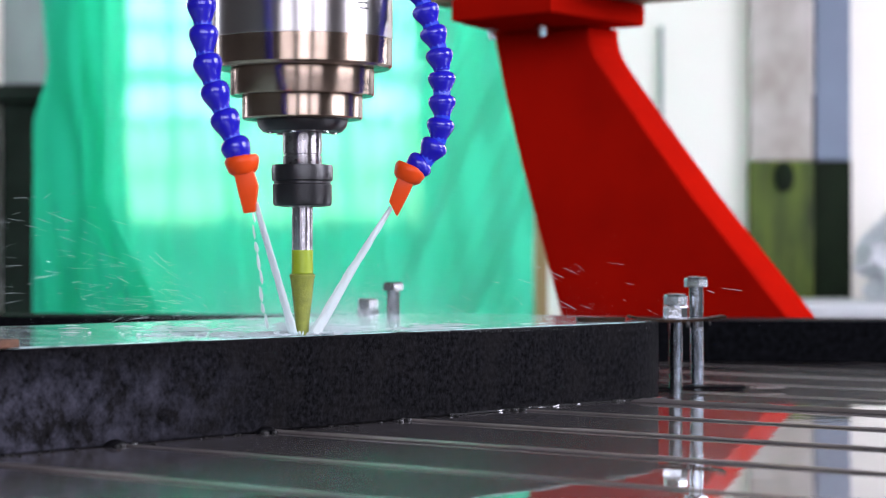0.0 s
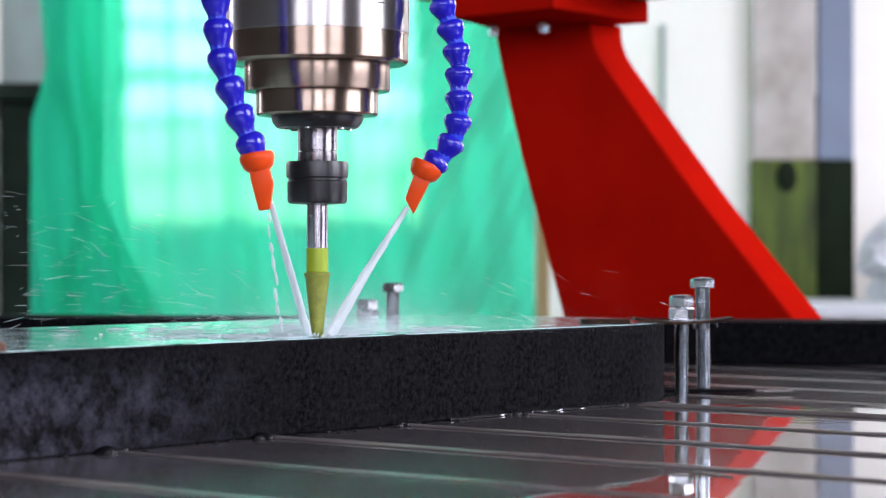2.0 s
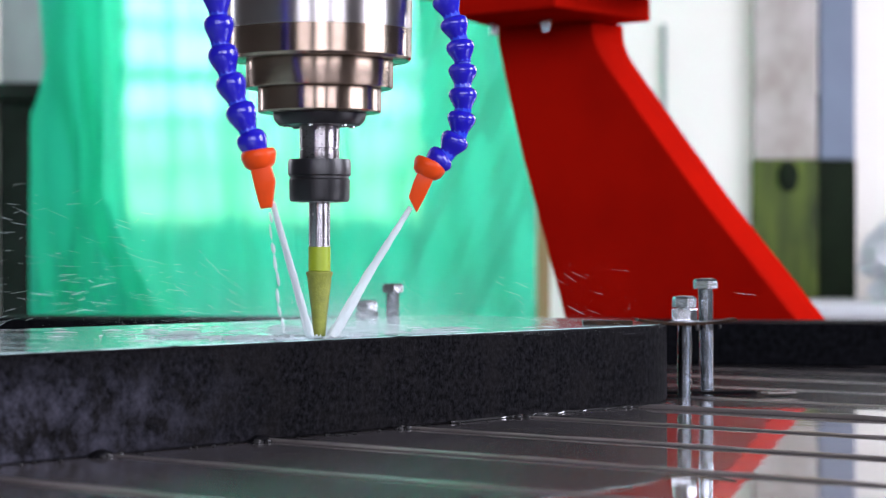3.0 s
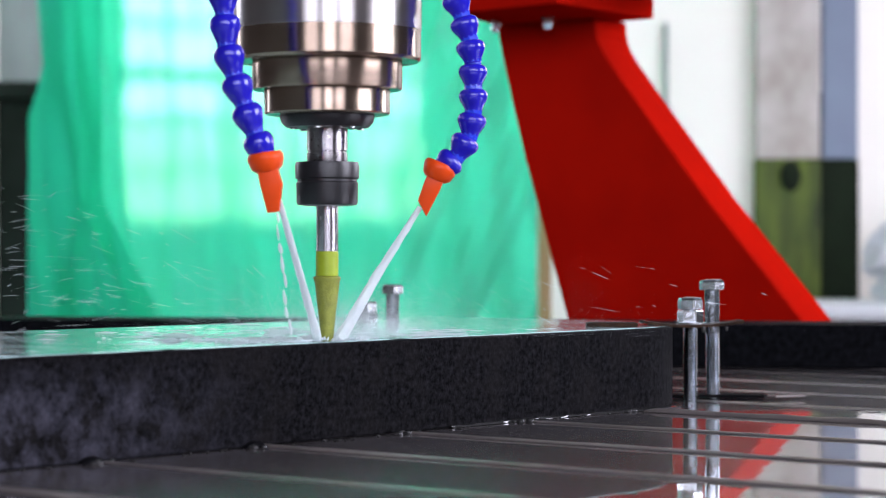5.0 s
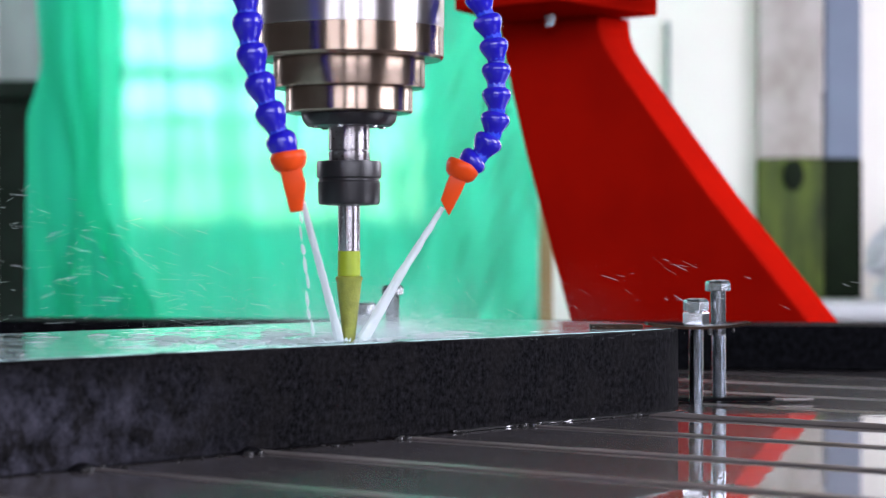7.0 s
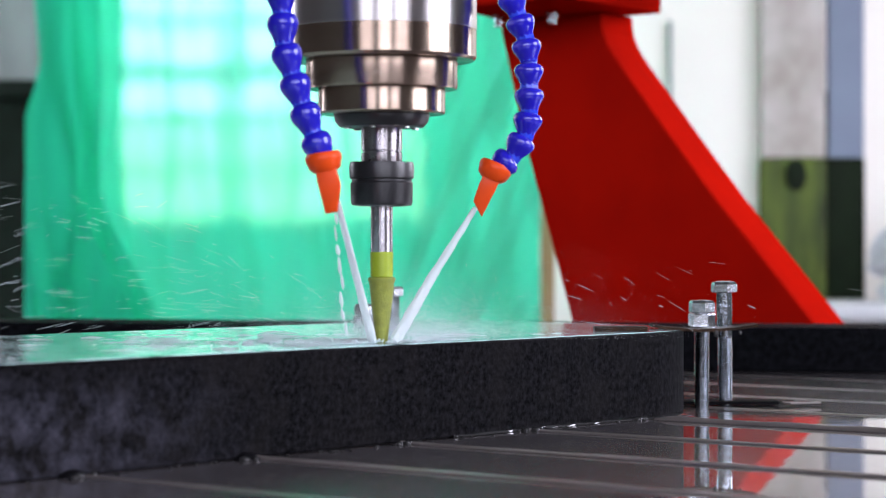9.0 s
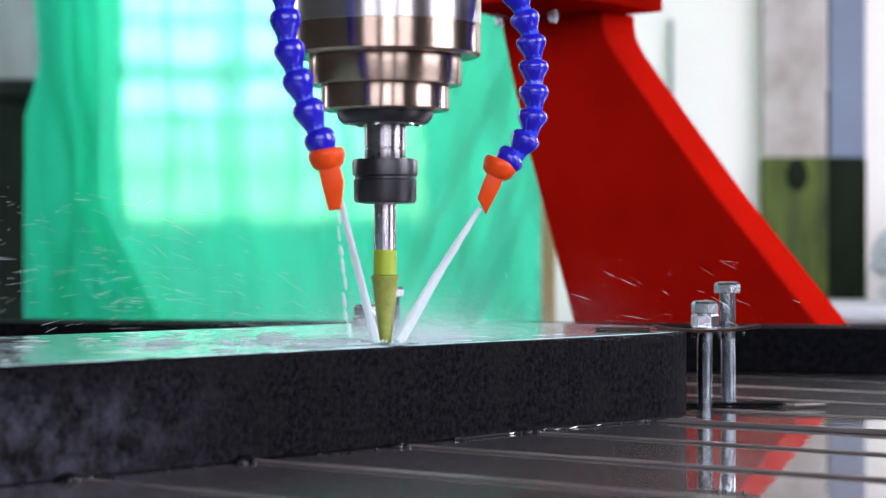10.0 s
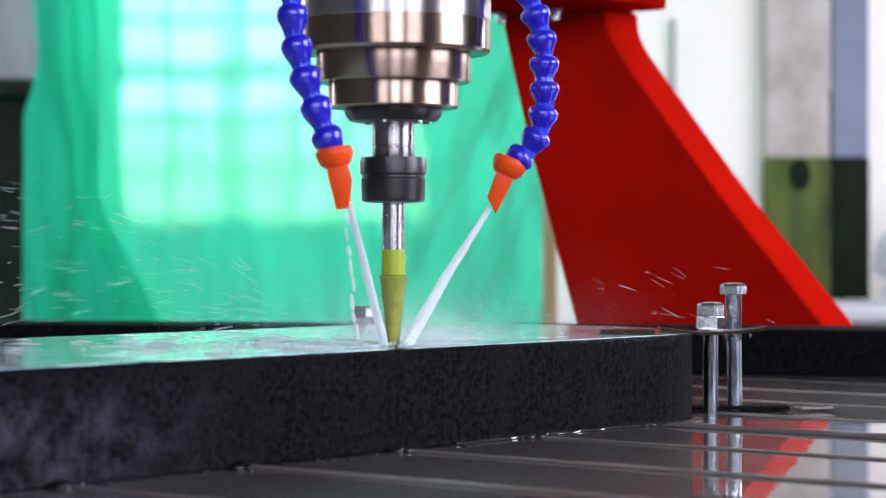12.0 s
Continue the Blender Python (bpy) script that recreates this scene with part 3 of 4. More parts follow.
def clamp(m, label):
    """A worn steel strap, bowed upwards at both ends, and a flat bar under it."""
    c = thing("clamp_plate", m, label, "clamp", "clamps")
    bm = bmesh.new()
    n = 16
    rows = []
    for i in range(n + 1):
        s = -0.034 + 0.070 * i / n
        z = 0.0030 * (s / 0.034) ** 2
        rows.append([bm.verts.new((s, y, z + dz)) for y, dz in ((-0.014, 0), (0.014, 0), (0.014, 0.0018), (-0.014, 0.0018))])
    for p, q in zip(rows, rows[1:]):
        for k in range(4):
            bm.faces.new((p[k], p[(k + 1) % 4], q[(k + 1) % 4], q[k]))
    bm.faces.new(rows[0])
    bm.faces.new(rows[-1])
    part("strap", bm, PLATE_STEEL, c)
    part("washer", lathe([(0.0098, 0.0019), (0.0098, 0.0029), (0.006, 0.0030)], 20, pose(0.0035, 0.013, 0)), STEEL, c)
    return c


clamp(ROOM @ pose(0.1725, 1.532, T - 0.0010), "worn brown steel strap clamp under two bolts")
cb = part("clamp_bar", box(-0.034, 0.0, -0.009, 0.009, 0, 0.0030, 0.0006), PLATE_STEEL, None,
          m=ROOM @ pose(0.131, 1.480, T + 0.0008))
tagged(cb, "flat dark steel bar lying on the stone by the clamp", "clamp bar")
RUST = material("rusty_steel", (0.20, 0.085, 0.04), 0.75, spots=(0.07, 0.035, 0.02), scale=180, amount=0.9, bump=0.4, bump_scale=500)
rb = part("clamp_bar", box(-0.030, 0.004, -0.030, 0.0, 0, 0.0045, 0.0008), RUST, None, m=pose(0, -0.592, T + 0.0008, 0, 0, 8))
tagged(rb, "rusty flat steel bar lying over the stone's edge", "clamp bar")
pad = part("rubber_pad", box(-0.034, 0.042, -0.010, 0.014, 0, 0.0022, 0.0006), RUBBER_AND_GAP, None,
           m=ROOM @ pose(0.187, 1.572, 0.0016))
tagged(pad, "thin black rubber pad lying on the wet table", "pad")
shim = part("shim", box(-0.012, 0.012, -0.006, 0.006, 0, 0.0015, 0.0004), STRIP, None, m=ROOM @ pose(0.246, 1.572, 0.0018, 0, 0, 20))
tagged(shim, "small pale steel shim lying on the wet table", "shim")


# ---- the red gantry support ----
def gantry_support():
    g = thing("gantry_support", pose(0, 0, 0), "red enamelled steel gantry support leaning out at its foot", "gantry support")
    # front edge, down; a curved neck at the top, then a straight slope
    left = [(-0.706, 0.3615), (-0.7050, 0.350), (-0.701, 0.333), (-0.686, 0.276), (-0.667, 0.209), (-0.607, 0.026), (-0.570, -0.10)]
    right = [(-0.180, -0.10), (-0.308, 0.0305), (-0.4310, 0.1655), (-0.4850, 0.2300), (-0.5200, 0.2731), (-0.5390, 0.2960),
             (-0.5550, 0.3160), (-0.5625, 0.3270), (-0.5680, 0.3390), (-0.5700, 0.3490), (-0.5705, 0.3615)]
    face = left + right
    m = Matrix(((1, 0, 0, 0), (0, 0, -1, 0.774), (0, 1, 0, 0), (0, 0, 0, 1)))
    part("side_plate", prism(face, 0.0, 0.06, 0.0025, m), RED, g)
    top = [(-0.668, 0.588), (-0.523, 0.580), (-0.530, 0.768), (-0.725, 0.768)]
    part("top_flange", prism(top, 0.362, 0.3875, 0.002), RED, g)
    for x, y in ((-0.672, 0.668), (-0.606, 0.675)):
        b = part("flange_bolt", lathe([(0.0080, 0.3575), (0.0085, 0.3580), (0.0085, 0.3612), (0.0052, 0.3613), (0.0052, 0.3618)], 6, pose(x, y, 0)), STEEL, g)
        part("bolt_tip", lathe([(0.0042, 0.3478), (0.0052, 0.3490), (0.0052, 0.3574)], 14, pose(x, y, 0)), STEEL, b)
    part("foot_plate", box(-0.62, -0.14, 0.69, 0.80, -0.118, -0.101, 0.002), RED, g)
    return g


gantry_support()
rail = part("rail_beam", box(-1.2, 0.5, 0.68, 0.82, FLOOR, -0.119, 0.006), MACHINE, None)
tagged(rail, "grey steel beam that carries the gantry support", "beam")
beam = thing("gantry_beam", pose(0, 0, 0), "grey-brown steel gantry beam resting on the red flange", "beam")
part("beam_body", box(-0.74, -0.365, 0.61, 0.776, 0.3885, 0.62, 0.004), BEAM, beam)
part("end_cap", box(-0.3645, -0.338, 0.62, 0.774, 0.3885, 0.60, 0.004), YELLOW, beam)


# ---- the spindle, which travels along the stone's edge: x to the right, y away, z = 0 at the tool's tip ----
SP = ROOM.to_3x3().to_4x4()
TRAVEL = [
    (0.0, -0.3640, -0.0011),
    (0.5, -0.3582, -0.0010),
    (1.0, -0.3501, -0.0009),
    (1.5, -0.3465, -0.0008),
    (2.0, -0.3458, 0.0003),
    (2.5, -0.3443, 0.0012),
    (3.0, -0.3423, 0.0013),
    (5.0, -0.3323, -0.0009),
    (5.5, -0.3256, -0.0008),
    (6.0, -0.3191, -0.0007),
    (6.5, -0.3135, -0.0006),
    (7.0, -0.3088, -0.0005),
    (9.0, -0.2749, -0.0006),
    (9.5, -0.2728, -0.0003),
    (10.0, -0.2712, 0.0008),
    (10.5, -0.2697, 0.0011),
    (11.0, -0.2636, 0.0012),
    (11.5, -0.2591, 0.0013),
    (12.0, -0.2626, 0.0013),
]


def carried_pose(y, dz):
    """The tool's tip on its straight way, which draws slowly in from the stone's edge."""
    return Matrix.Translation((-0.0593 - 0.1344 * y, y, T + 0.001 + dz)) @ SP


def seg_profile():
    return [(0.0048, -0.0012), (0.0052, 0.0012), (0.0064, 0.0042), (0.0077, 0.0072), (0.0083, 0.0096), (0.0083, 0.0116), (0.0076, 0.0136), (0.0062, 0.0150), (0.0048, 0.0157)]


def coolant_hose(parent, points, tip, name_label, cut, step):
    """A jointed hose: hollow beads threaded along a line, closed by an orange nozzle."""
    pts = [Vector(p) for p in points]
    lengths = [0.0]
    for a, b in zip(pts, pts[1:]):
        lengths.append(lengths[-1] + (b - a).length)

    def at(s):
        for k in range(len(pts) - 1):
            if s <= lengths[k + 1] or k == len(pts) - 2:
                f = (s - lengths[k]) / (lengths[k + 1] - lengths[k])
                return pts[k].lerp(pts[k + 1], f)
    # lighter blue core: the light glowing through the bead necks, painted as colour
    core = bmesh.new()
    rings = []
    n = 40
    for i in range(n + 1):
        p = at(lengths[-1] * i / n)
        q = at(min(lengths[-1], lengths[-1] * i / n + 0.004))
        if (q - p).length < 1e-6:
            q = p + (p - at(lengths[-1] * i / n - 0.004))
        mm = along(p, q)
        rings.append([core.verts.new(mm @ Vector((0.0052 * math.cos(2 * math.pi * k / 10), 0.0052 * math.sin(2 * math.pi * k / 10), 0))) for k in range(10)])
    for a, b in zip(rings, rings[1:]):
        for k in range(10):
            core.faces.new((a[k], a[(k + 1) % 10], b[(k + 1) % 10], b[k]))
    hose = part("coolant_hose", core, NECK_GLOW_BLUE, parent, name_label, True)
    bead = mesh_of(lathe([(r, z * step / 0.0163) for r, z in seg_profile()], 24), BLUE, True)
    count = int(lengths[-1] / step)
    step = lengths[-1] / count
    for k in range(count):
        low, high = at(lengths[-1] - k * step), at(lengths[-1] - (k + 1) * step)
        part("hose_bead", bead, BLUE, hose, m=along(low, high))
    end, tip = pts[-1], Vector(tip)
    mm = along(end - (tip - end).normalized() * 0.004, tip)
    reach = (tip - end).length
    # the spout's broad side lies across the view
    zax = (tip - end).normalized()
    yax = zax.cross(Vector((1, 0, 0))).normalized()
    xax = yax.cross(zax)
    flat = Matrix.Translation(mm.translation) @ Matrix((xax, yax, zax)).transposed().to_4x4()
    part("nozzle_collar", lathe([(0.0062, -0.0008), (0.0085, -0.0006), (0.0096, 0.0012), (0.0095, 0.0034), (0.0082, 0.0075), (0.0060, 0.0095)], 28, mm), ORANGE, hose, "orange plastic nozzle collar", True)
    spout = bmesh.new()
    rings = []
    if cut < 0:
        # a fan that widens to one side and narrows to a flat mouth
        shape = ((0.006, -0.0052, 0.0052, 0, 0, 0.0048), (0.35 * reach, -0.0050, 0.0058, 0, 0, 0.0048), (0.62 * reach, -0.0047, 0.0068, 0, 0, 0.0044), (reach, -0.0034, 0.0030, 0.0035, 0.0035, 0.0030))
    else:
        # a straight flat tube with a slanting mouth
        shape = ((0.006, -0.0050, 0.0050, 0, 0, 0.0046), (0.5 * reach, -0.0049, 0.0049, 0, 0, 0.0042), (0.95 * reach, -0.0042, 0.0038, -0.0035, 0.0030, 0.0034))
    for z, x0, x1, d0, d1, wy in shape:
        rings.append([spout.verts.new(v) for v in ((x0, -wy, z + d0), (x1, -wy, z + d1), (x1, wy, z + d1), (x0, wy, z + d0))])
    for a, b in zip(rings, rings[1:]):
        for q in range(4):
            spout.faces.new((a[q], a[(q + 1) % 4], b[(q + 1) % 4], b[q]))
    spout.faces.new(rings[0])
    spout.faces.new(rings[-1])
    bmesh.ops.recalc_face_normals(spout, faces=spout.faces)
    bmesh.ops.bevel(spout, geom=spout.edges[:], offset=0.0007, segments=2, affect='EDGES', profile=0.5)
    spout.transform(flat)
    part("nozzle", spout, ORANGE, hose, "orange tapered plastic nozzle", True)


def spindle():
    s = thing("milling_spindle", carried_pose(*TRAVEL[0][1:]), "turned steel milling spindle with tool and coolant hoses", "spindle")
    part("housing", lathe([(0.030, 0.1585), (0.0520, 0.1587), (0.0533, 0.1603), (0.0533, 0.36), (0.05, 0.362)], 96), BROWN_STEEL, s, "browned turned steel housing", True)
    part("upper_sleeve", lathe([(0.0534, 0.1762), (0.0536, 0.1764), (0.0536, 0.358), (0.052, 0.359)], 96), TURNED, s, "brushed bright steel sleeve", True)
    for k in range(4):
        a = -0.81 + 0.012 * (k % 2)
        mark = box(-0.004 + 0.0012 * (k % 2), 0.004, -0.0002, 0.0003, -0.0005, 0.0005)
        part("marking", mark, BLACK_OXIDE, s, m=pose(0.0536 * math.cos(a), 0.0536 * math.sin(a), 0.2005 - 0.0032 * k, 0, 0, math.degrees(a) + 90))
    part("nose_ring", lathe([(0.032, 0.1425), (0.0420, 0.1427), (0.0426, 0.1436), (0.0426, 0.1582), (0.03, 0.1583)], 96), BROWN_STEEL, s, "", True)
    part("front_ring", lathe([(0.024, 0.1285), (0.0350, 0.1287), (0.0357, 0.1296), (0.0357, 0.1423), (0.03, 0.1424)], 96), BROWN_STEEL, s, "", True)
    part("seal_flange", lathe([(0.0115, 0.1212), (0.0235, 0.1215), (0.0262, 0.1245), (0.0270, 0.1283), (0.02, 0.1284)], 72), BLACK_OXIDE, s, "black seal flange", True)
    for k in range(6):
        a = k * math.pi / 3 + 0.3
        part("screw", lathe([(0.0016, 0.1202), (0.002, 0.1205), (0.002, 0.1216)], 10, pose(0.0195 * math.cos(a), 0.0195 * math.sin(a), 0)), STEEL, s)
    part("arbor", lathe([(0.0112, 0.1015), (0.0115, 0.1020), (0.0115, 0.1070), (0.0108, 0.1075), (0.0108, 0.1080), (0.0115, 0.1085), (0.0115, 0.1214)], 48), DULL_STEEL, s, "ground steel arbor", True)
    part("collet_nut", lathe([(0.0120, 0.0770), (0.0166, 0.0775), (0.0174, 0.0790), (0.0176, 0.0900), (0.0169, 0.0908), (0.0169, 0.0920), (0.0181, 0.0928),
                              (0.0183, 0.0995), (0.0177, 0.1018), (0.011, 0.1022)], 64), BLACK_OXIDE, s, "black collet nut", True)
    part("tool_shank", lathe([(0.0060, 0.0505), (0.0062, 0.0510), (0.0062, 0.0775)], 40), GROUND_STEEL, s, "bright steel tool shank", True)
    part("tool_collar", lathe([(0.0060, 0.0372), (0.0064, 0.0376), (0.0064, 0.0512), (0.0061, 0.0514)], 40), TOOL_GREEN, s, "lime green tool collar", True)
    part("grinding_bit", lathe([(0.0028, -0.0005), (0.0034, 0.0), (0.0046, 0.012), (0.0060, 0.024), (0.0071, 0.0340), (0.0078, 0.0355), (0.0078, 0.0366), (0.0066, 0.0373)], 36), TOOL_BIT, s, "olive tapered grinding bit", True)
    left = [(-0.0550, -0.088, 0.2250), (-0.0525, -0.089, 0.2080), (-0.0505, -0.090, 0.1906), (-0.0496, -0.090, 0.1773), (-0.0488, -0.090, 0.1618), (-0.0445, -0.090, 0.1440),
            (-0.0386, -0.090, 0.1268), (-0.0326, -0.090, 0.1111), (-0.0276, -0.090, 0.0985)]
    coolant_hose(s, left, (-0.0233, -0.090, 0.0713), "jointed blue plastic coolant hose", -1, 0.0163)
    right = [(0.0600, 0.0, 0.2240), (0.0672, 0.0, 0.2090), (0.0729, 0.0, 0.1951), (0.0773, 0.0, 0.1823), (0.0818, 0.0, 0.1686), (0.0831, 0.0, 0.1551), (0.0828, 0.0, 0.1423),
             (0.0831, 0.0, 0.1296), (0.0805, 0.0, 0.1152), (0.0722, 0.0, 0.1030), (0.0634, 0.0, 0.0970)]
    coolant_hose(s, right, (0.0518, 0.0, 0.0702), "jointed blue plastic coolant hose", 1, 0.0128)
    return s


spindle_unit = spindle()


# ---- water ----
def stream(points, radii, seed, n=70, k=12):
    """An uneven rope of water along a bent line."""
    bm = bmesh.new()
    pts = [Vector(p) for p in points]
    rings = []
    for i in range(n + 1):
        f = i / n * (len(pts) - 1)
        j = min(int(f), len(pts) - 2)
        p = pts[j].lerp(pts[j + 1], f - j)
        r = radii[j] + (radii[j + 1] - radii[j]) * (f - j)
        mm = Matrix.Translation(p) @ (pts[-1] - pts[0]).to_track_quat('Z', 'Y').to_matrix().to_4x4()
        ring = []
        for q in range(k):
            a = 2 * math.pi * q / k
            w = r * (1 + 0.14 * noise.noise(Vector((math.cos(a) * 1.3 + seed, math.sin(a) * 1.3, i * 0.22))) + 0.16 * noise.noise(Vector((seed, i * 0.13, 4))))
            ring.append(bm.verts.new(mm @ Vector((w * math.cos(a), w * math.sin(a), 0))))
        rings.append(ring)
    for a, b in zip(rings, rings[1:]):
        for q in range(k):
            bm.faces.new((a[q], a[(q + 1) % k], b[(q + 1) % k], b[q]))
    bm.faces.new(rings[0])
    bm.faces.new(rings[-1])
    return bm


moving_water = []


def jet(points, radii, seed, label):
    ob = part("water_jet", stream(points, radii, seed), JET, None, "", True, carried_pose(*TRAVEL[0][1:]))
    tagged(ob, label, "water jet", "coolant jets", kind="stuff")
    moving_water.append(ob)


jet([(-0.0205, -0.090, 0.0765), (-0.0130, -0.048, 0.040), (-0.0050, -0.006, 0.001)], [0.0016, 0.0021, 0.0025], 1.0, "white jet of cooling water from the nozzle to the tool")
jet([(0.0528, 0.0, 0.0755), (0.0285, -0.001, 0.037), (0.0078, -0.002, 0.001)], [0.0015, 0.0025, 0.0036], 5.0, "white jet of cooling water from the nozzle to the tool")


def droplet(bm, a, b, r, k=6):
    """A drop drawn out from a to b."""
    mm = along(a, b)
    long = (Vector(b) - Vector(a)).length
    rings = []
    for f, w in ((0.0, 0.25), (0.25, 0.8), (0.7, 1.0), (1.0, 0.35)):
        rings.append([bm.verts.new(mm @ Vector((r * w * math.cos(2 * math.pi * q / k), r * w * math.sin(2 * math.pi * q / k), f * long))) for q in range(k)])
    for p, o in zip(rings, rings[1:]):
        for q in range(k):
            bm.faces.new((p[q], p[(q + 1) % k], o[(q + 1) % k], o[q]))
    bm.faces.new(rings[0])
    bm.faces.new(rings[-1])


def dribble():
    """The broken trickle that falls from the one nozzle."""
    rng = random.Random(3)
    bm = bmesh.new()
    z = 0.071
    while z > 0.004:
        long = rng.uniform(0.004, 0.011)
        f = (0.071 - z) / 0.07
        x = -0.0218 + 0.0030 * f + rng.uniform(-0.0008, 0.0008)
        y = -0.091 + 0.06 * f
        droplet(bm, (x, y, z), (x + 0.0008, y + 0.004, z - long), rng.uniform(0.0006, 0.0013))
        z -= long + rng.uniform(-0.001, 0.002)
    ob = part("trickle", bm, DROPS, None, "", True, carried_pose(*TRAVEL[0][1:]))
    tagged(ob, "broken trickle of water falling beside the jet", "water", kind="stuff")
    moving_water.append(ob)


dribble()


def splash_ring():
    """The froth that stands round the foot of the tool."""
    rng = random.Random(8)
    bm = bmesh.new()
    for _ in range(900):
        a = rng.uniform(0, 2 * math.pi)
        d = 0.006 + abs(rng.gauss(0, 0.03))
        x, y = d * math.cos(a) * 1.6, d * math.sin(a) * 0.8
        wx = (SP @ Vector((x, y, 0))).x
        if wx > 0.002 or wx < -0.22:
            continue
        r = rng.uniform(0.0006, 0.0026) * max(0.35, 1 - d / 0.10)
        bmesh.ops.create_icosphere(bm, subdivisions=1, radius=1, matrix=Matrix.Translation((x, y, r * 0.2)) @ Matrix.Diagonal((r * rng.uniform(1, 3), r * rng.uniform(1, 2), r * rng.uniform(0.25, 0.7), 1)))
    for _ in range(70):
        a = rng.uniform(0, 2 * math.pi)
        d = rng.uniform(0.004, 0.024)
        p = Vector((d * math.cos(a), d * math.sin(a), 0))
        q = p + Vector((math.cos(a) * rng.uniform(0.001, 0.006), math.sin(a) * rng.uniform(0.001, 0.006), rng.uniform(0.0005, 0.0025)))
        droplet(bm, p, q, rng.uniform(0.0003, 0.0008))
    ob = part("splash", bm, FROTH, None, "", True, carried_pose(*TRAVEL[0][1:]))
    tagged(ob, "white froth and splashes round the foot of the tool", "water", kind="stuff")
    moving_water.append(ob)


splash_ring()


def froth_drifts():
    """Thin drifts of froth that float on the water over the stone, densest where the tool works."""
    rng = random.Random(31)
    bm = bmesh.new()
    for _ in range(110):
        y = rng.gauss(-0.29, 0.07)
        x = -0.004 - abs(rng.gauss(0, 0.11))
        if not (-0.75 < y < -0.03 and x > -0.262):
            continue
        r = rng.uniform(0.0015, 0.0075) * (1.2 - min(1.0, abs(y + 0.3) / 0.35) * 0.7)
        n = 9
        turn = rng.uniform(0, 6.28)
        long = rng.uniform(1.0, 2.6)
        ring = []
        for k in range(n):
            a = 2 * math.pi * k / n
            w = r * (0.7 + 0.5 * rng.random())
            px, py = w * long * math.cos(a), w * math.sin(a)
            qx, qy = x + px * math.cos(turn) - py * math.sin(turn), y + px * math.sin(turn) + py * math.cos(turn)
            ring.append(bm.verts.new((min(-0.0035, qx), qy, T + 0.0013)))
        top = bm.verts.new((min(-0.0038, x), y, T + 0.0014 + r * 0.12))
        for k in range(n):
            bm.faces.new((ring[k], ring[(k + 1) % n], top))
    ob = part("froth", bm, FROTH, None, "", True)
    tagged(ob, "thin white drifts of froth floating over the stone", "froth", kind="stuff")


froth_drifts()


def mist():
    """The finest drops, which hang about the tool."""
    rng = random.Random(44)
    bm = bmesh.new()
    for k in range(85000):
        wide = (0.06, 0.024, 0.042)[k % 3]
        x, y = rng.gauss(0.012, wide), abs(rng.gauss(0.0, 0.05)) + 0.004
        z = rng.expovariate(1 / (0.013, 0.007, 0.010)[k % 3]) + 0.001
        if math.hypot(x, y) < 0.009 or z > 0.09:
            continue
        r = rng.uniform(0.00006, 0.00011) * (1.5 if k % 3 == 1 else 1.0)
        mm = Vector((x, y, z))
        vs = [bm.verts.new(mm + Vector(d) * r) for d in ((1, 0, 0), (-1, 0, 0), (0, 1, 0), (0, -1, 0), (0, 0, 1), (0, 0, -1))]
        for i, j, k in ((0, 2, 4), (2, 1, 4), (1, 3, 4), (3, 0, 4), (2, 0, 5), (1, 2, 5), (3, 1, 5), (0, 3, 5)):
            bm.faces.new((vs[i], vs[j], vs[k]))
    ob = part("mist", bm, DROPS, None, "", True, carried_pose(*TRAVEL[0][1:]))
    tagged(ob, "fine mist of water drops hanging round the tool", "mist", kind="stuff")
    moving_water.append(ob)


mist()


def table_drops():
    """Beads of water that lie along the foot of the stone and on the plates."""
    rng = random.Random(21)
    bm = bmesh.new()
    for k in range(60):
        x, y = rng.uniform(0.001, 0.012), rng.uniform(-0.62, -0.06)
        r = rng.uniform(0.0004, 0.0011)
        bmesh.ops.create_icosphere(bm, subdivisions=2, radius=1, matrix=Matrix.Translation((x, y, 0.0003 + r * 0.2)) @ Matrix.Diagonal((r * rng.uniform(1, 2.5), r, r * 0.6, 1)))
    for y in SLOTS[1:-1]:
        if -0.66 < y < 0.0:
            for _ in range(5):
                r = rng.uniform(0.0008, 0.0024)
                bmesh.ops.create_icosphere(bm, subdivisions=2, radius=1, matrix=Matrix.Translation(
                    (rng.uniform(0.002, 0.009), y + rng.uniform(-0.004, 0.016), 0.0006)) @ Matrix.Diagonal((r * rng.uniform(1, 2), r, r * 0.8, 1)))
    for dx, r in ((-0.028, 0.0013), (0.008, 0.0019), (0.013, 0.0012), (0.024, 0.0011)):
        bmesh.ops.create_icosphere(bm, subdivisions=2, radius=1, matrix=ROOM @ Matrix.Translation((0.1725 + dx, 1.5195, T - 0.0016)) @ Matrix.Diagonal((r, r, r * 1.7, 1)))
    ob = part("water_drops", bm, BEADS, None, "", True)
    tagged(ob, "beads of water lying on the table along the stone", "water drops", kind="stuff")


table_drops()


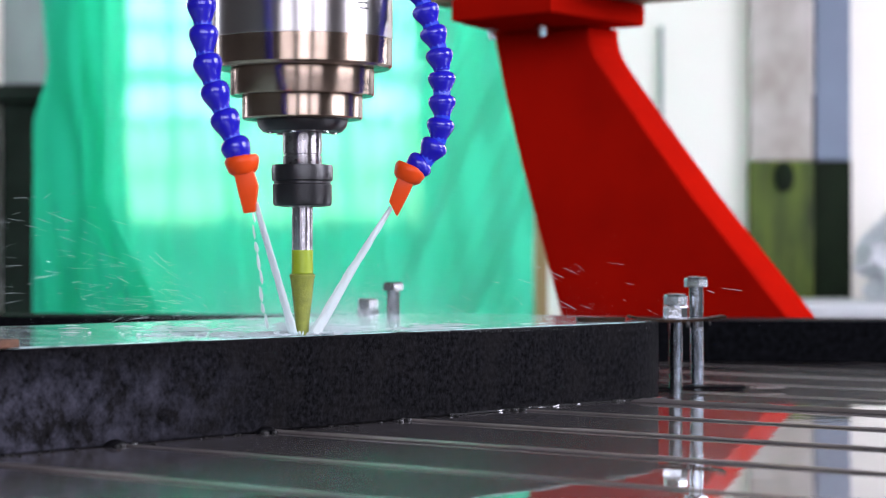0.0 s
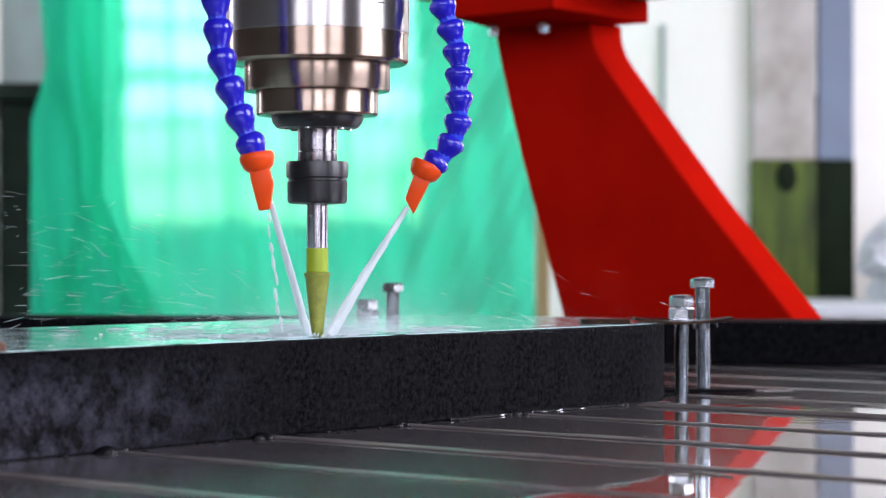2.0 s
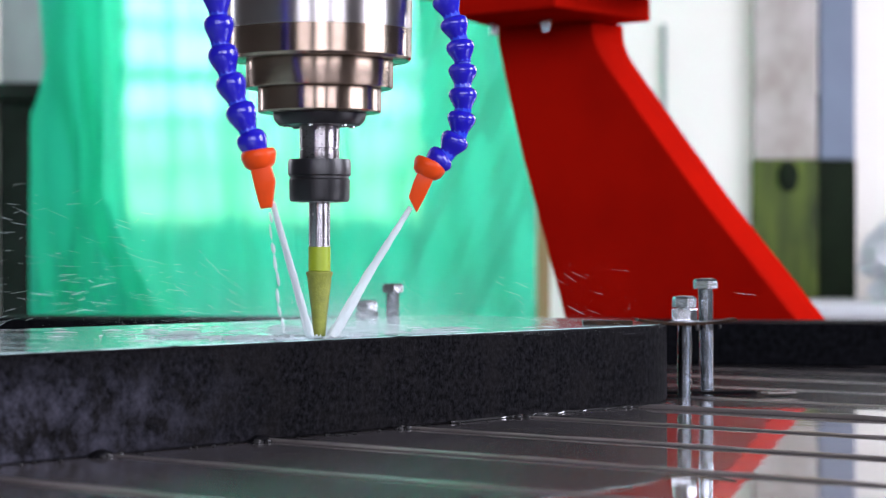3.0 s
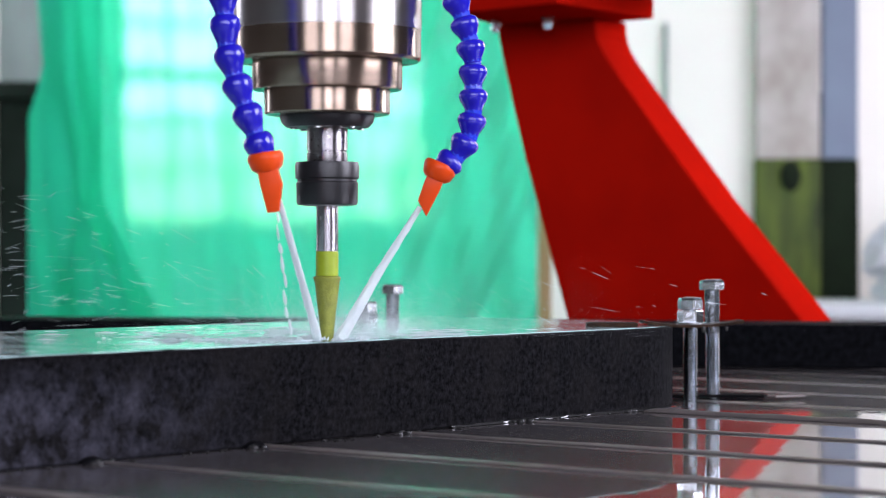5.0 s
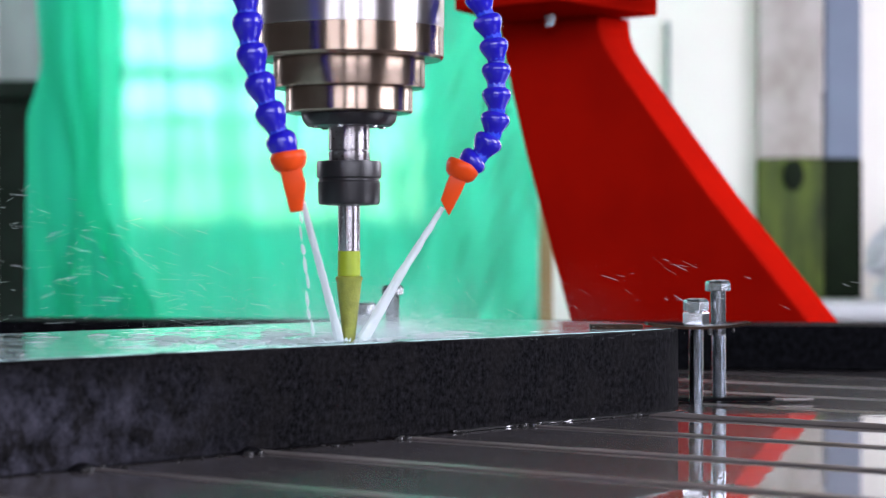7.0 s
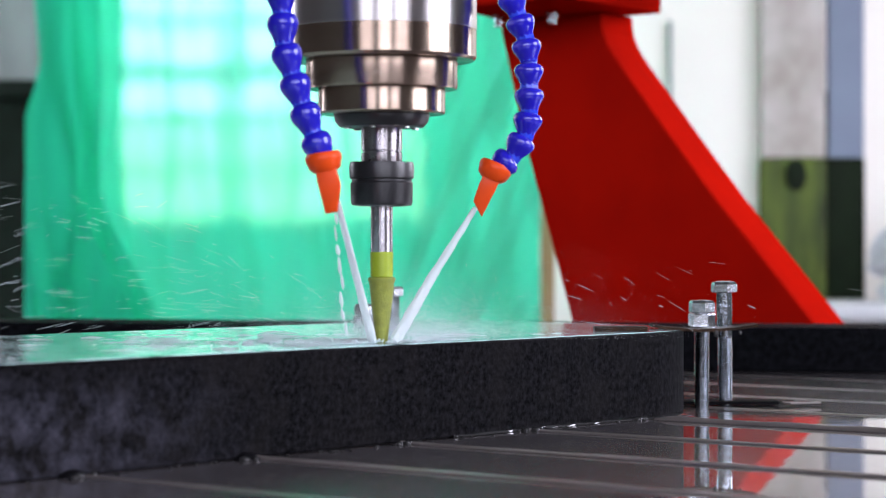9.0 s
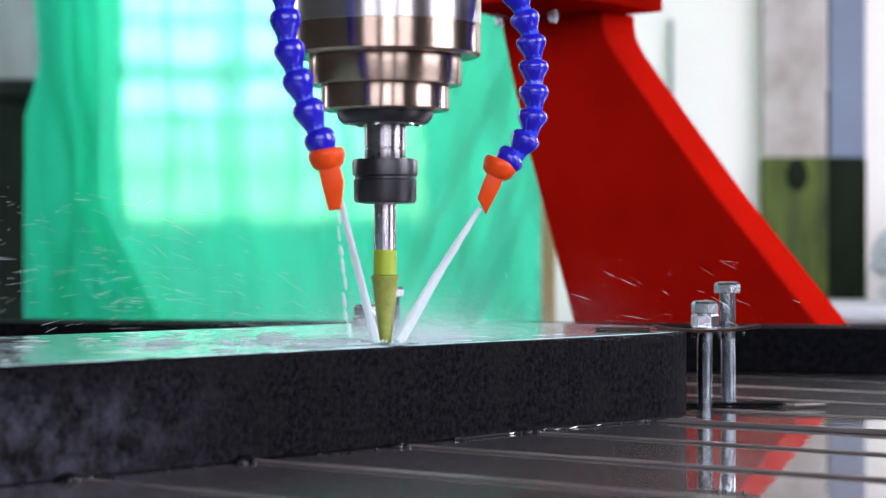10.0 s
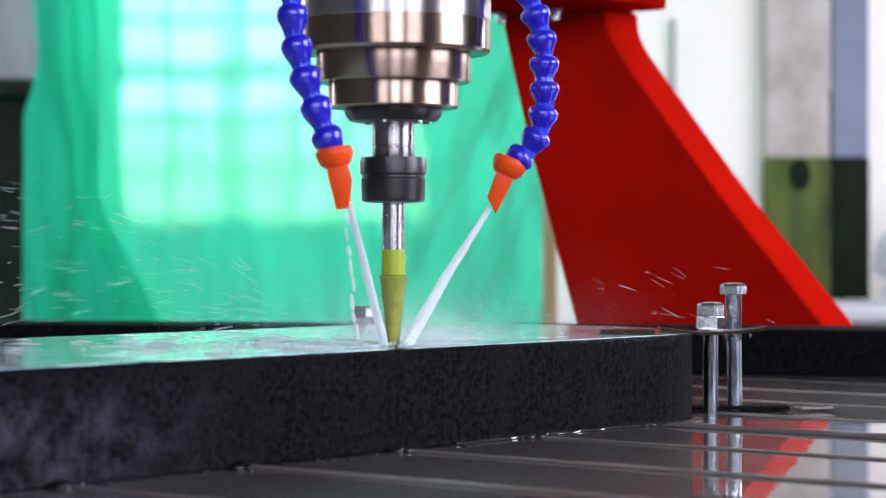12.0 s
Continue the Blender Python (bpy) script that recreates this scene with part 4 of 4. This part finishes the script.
def wet_edge():
    """The raised rim of water that clings along the foot of the stone."""
    bm = bmesh.new()
    rows = []
    n = 160
    for i in range(n + 1):
        y = -0.24 + 0.23 * i / n
        w = 0.0015 + 0.006 * max(0.0, noise.noise(Vector((y * 14, 2.0, 0)))) + 0.002 * noise.noise(Vector((y * 70, 5.0, 0)))
        if y > -0.10:
            w += 0.012 * (y + 0.10) / 0.09
        h = 0.0014 + 0.0006 * noise.noise(Vector((y * 60, 9.0, 0)))
        rows.append([bm.verts.new((0.0004 + w * q / 6, y, 0.0003 + h * (1 - (q / 6) ** 2) ** 0.5)) for q in range(7)])
    for a, b in zip(rows, rows[1:]):
        for q in range(6):
            bm.faces.new((a[q], b[q], b[q + 1], a[q + 1]))
    ob = part("puddle", bm, BEADS, None, "", True)
    tagged(ob, "thin rim of water along the foot of the stone", "puddle", kind="stuff")


wet_edge()
SPRAYS = []


def spray(k):
    """One burst of drops thrown out on one side; rigid, it flies outwards and falls."""
    rng = random.Random(100 + k)
    side = -1 if k % 5 < 3 else 1
    yaw = rng.uniform(-0.7, 0.9) if side < 0 else rng.uniform(0.3, 1.0)
    way = Vector((side * math.cos(yaw), math.sin(yaw), 0))
    bm = bmesh.new()
    for _ in range(46 if side < 0 else 11):
        turn = rng.uniform(-0.5, 0.5)
        d = Vector((way.x * math.cos(turn) - way.y * math.sin(turn), way.x * math.sin(turn) + way.y * math.cos(turn), 0))
        reach = rng.uniform(0.03, 0.24)
        lift = rng.uniform(0.0, 0.75) if side < 0 else rng.uniform(0.02, 0.40)
        fall = 2.2 * reach * reach
        p = d * reach + Vector((0, 0, max(0.003, reach * lift - fall * lift + 0.004)))
        slope = lift - 4.4 * reach * lift - reach + rng.gauss(0, 0.15) if side < 0 else -rng.uniform(0.05, 0.55)
        v = (d + Vector((0, 0, slope))).normalized()
        droplet(bm, p, p + v * rng.choice((0.003, 0.006, 0.010, 0.014)) * rng.uniform(0.7, 1.3), rng.choice((0.00005, 0.00007, 0.00009, 0.00014)), 5)
    ob = part("spray", bm, DROPS, None, "", True, carried_pose(*TRAVEL[0][1:]))
    tagged(ob, "burst of flying water drops thrown from the tool", "water spray", "water spray", kind="stuff")
    SPRAYS.append((ob, way, rng.uniform(0.30, 0.5), rng.uniform(0, 0.4)))


for k in range(10):
    spray(k)


def travel_at(t):
    for (t0, y0, d0), (t1, y1, d1) in zip(TRAVEL, TRAVEL[1:]):
        if t <= t1:
            f = (t - t0) / (t1 - t0)
            return y0 + (y1 - y0) * f, d0 + (d1 - d0) * f
    return TRAVEL[-1][1:]


def motions():
    rows = [(t, carried_pose(y, dz)) for t, y, dz in TRAVEL]
    walk(spindle_unit, rows)
    for ob in moving_water:
        walk(ob, [(t, Matrix.Translation((0, 0, -dz)) @ carried_pose(y, dz)) for t, y, dz in TRAVEL])
    for ob, way, cycle, first in SPRAYS:
        out, t = [], -first
        marks = []
        while t < 12.0:
            marks += [(t, 0.0), (t + cycle - 1 / FPS, 1.0)]
            t += cycle
        marks = [(0.0, 0.5)] + [m for m in marks if 0.04 < m[0] < 11.96] + [(12.0, 0.5)]
        for t, f in marks:
            y, dz = travel_at(t)
            out.append((t, carried_pose(y, 0.0) @ Matrix.Translation(way * (0.09 * f) + Vector((0, 0, 0.012 * f)))))
        walk(ob, out)


motions()
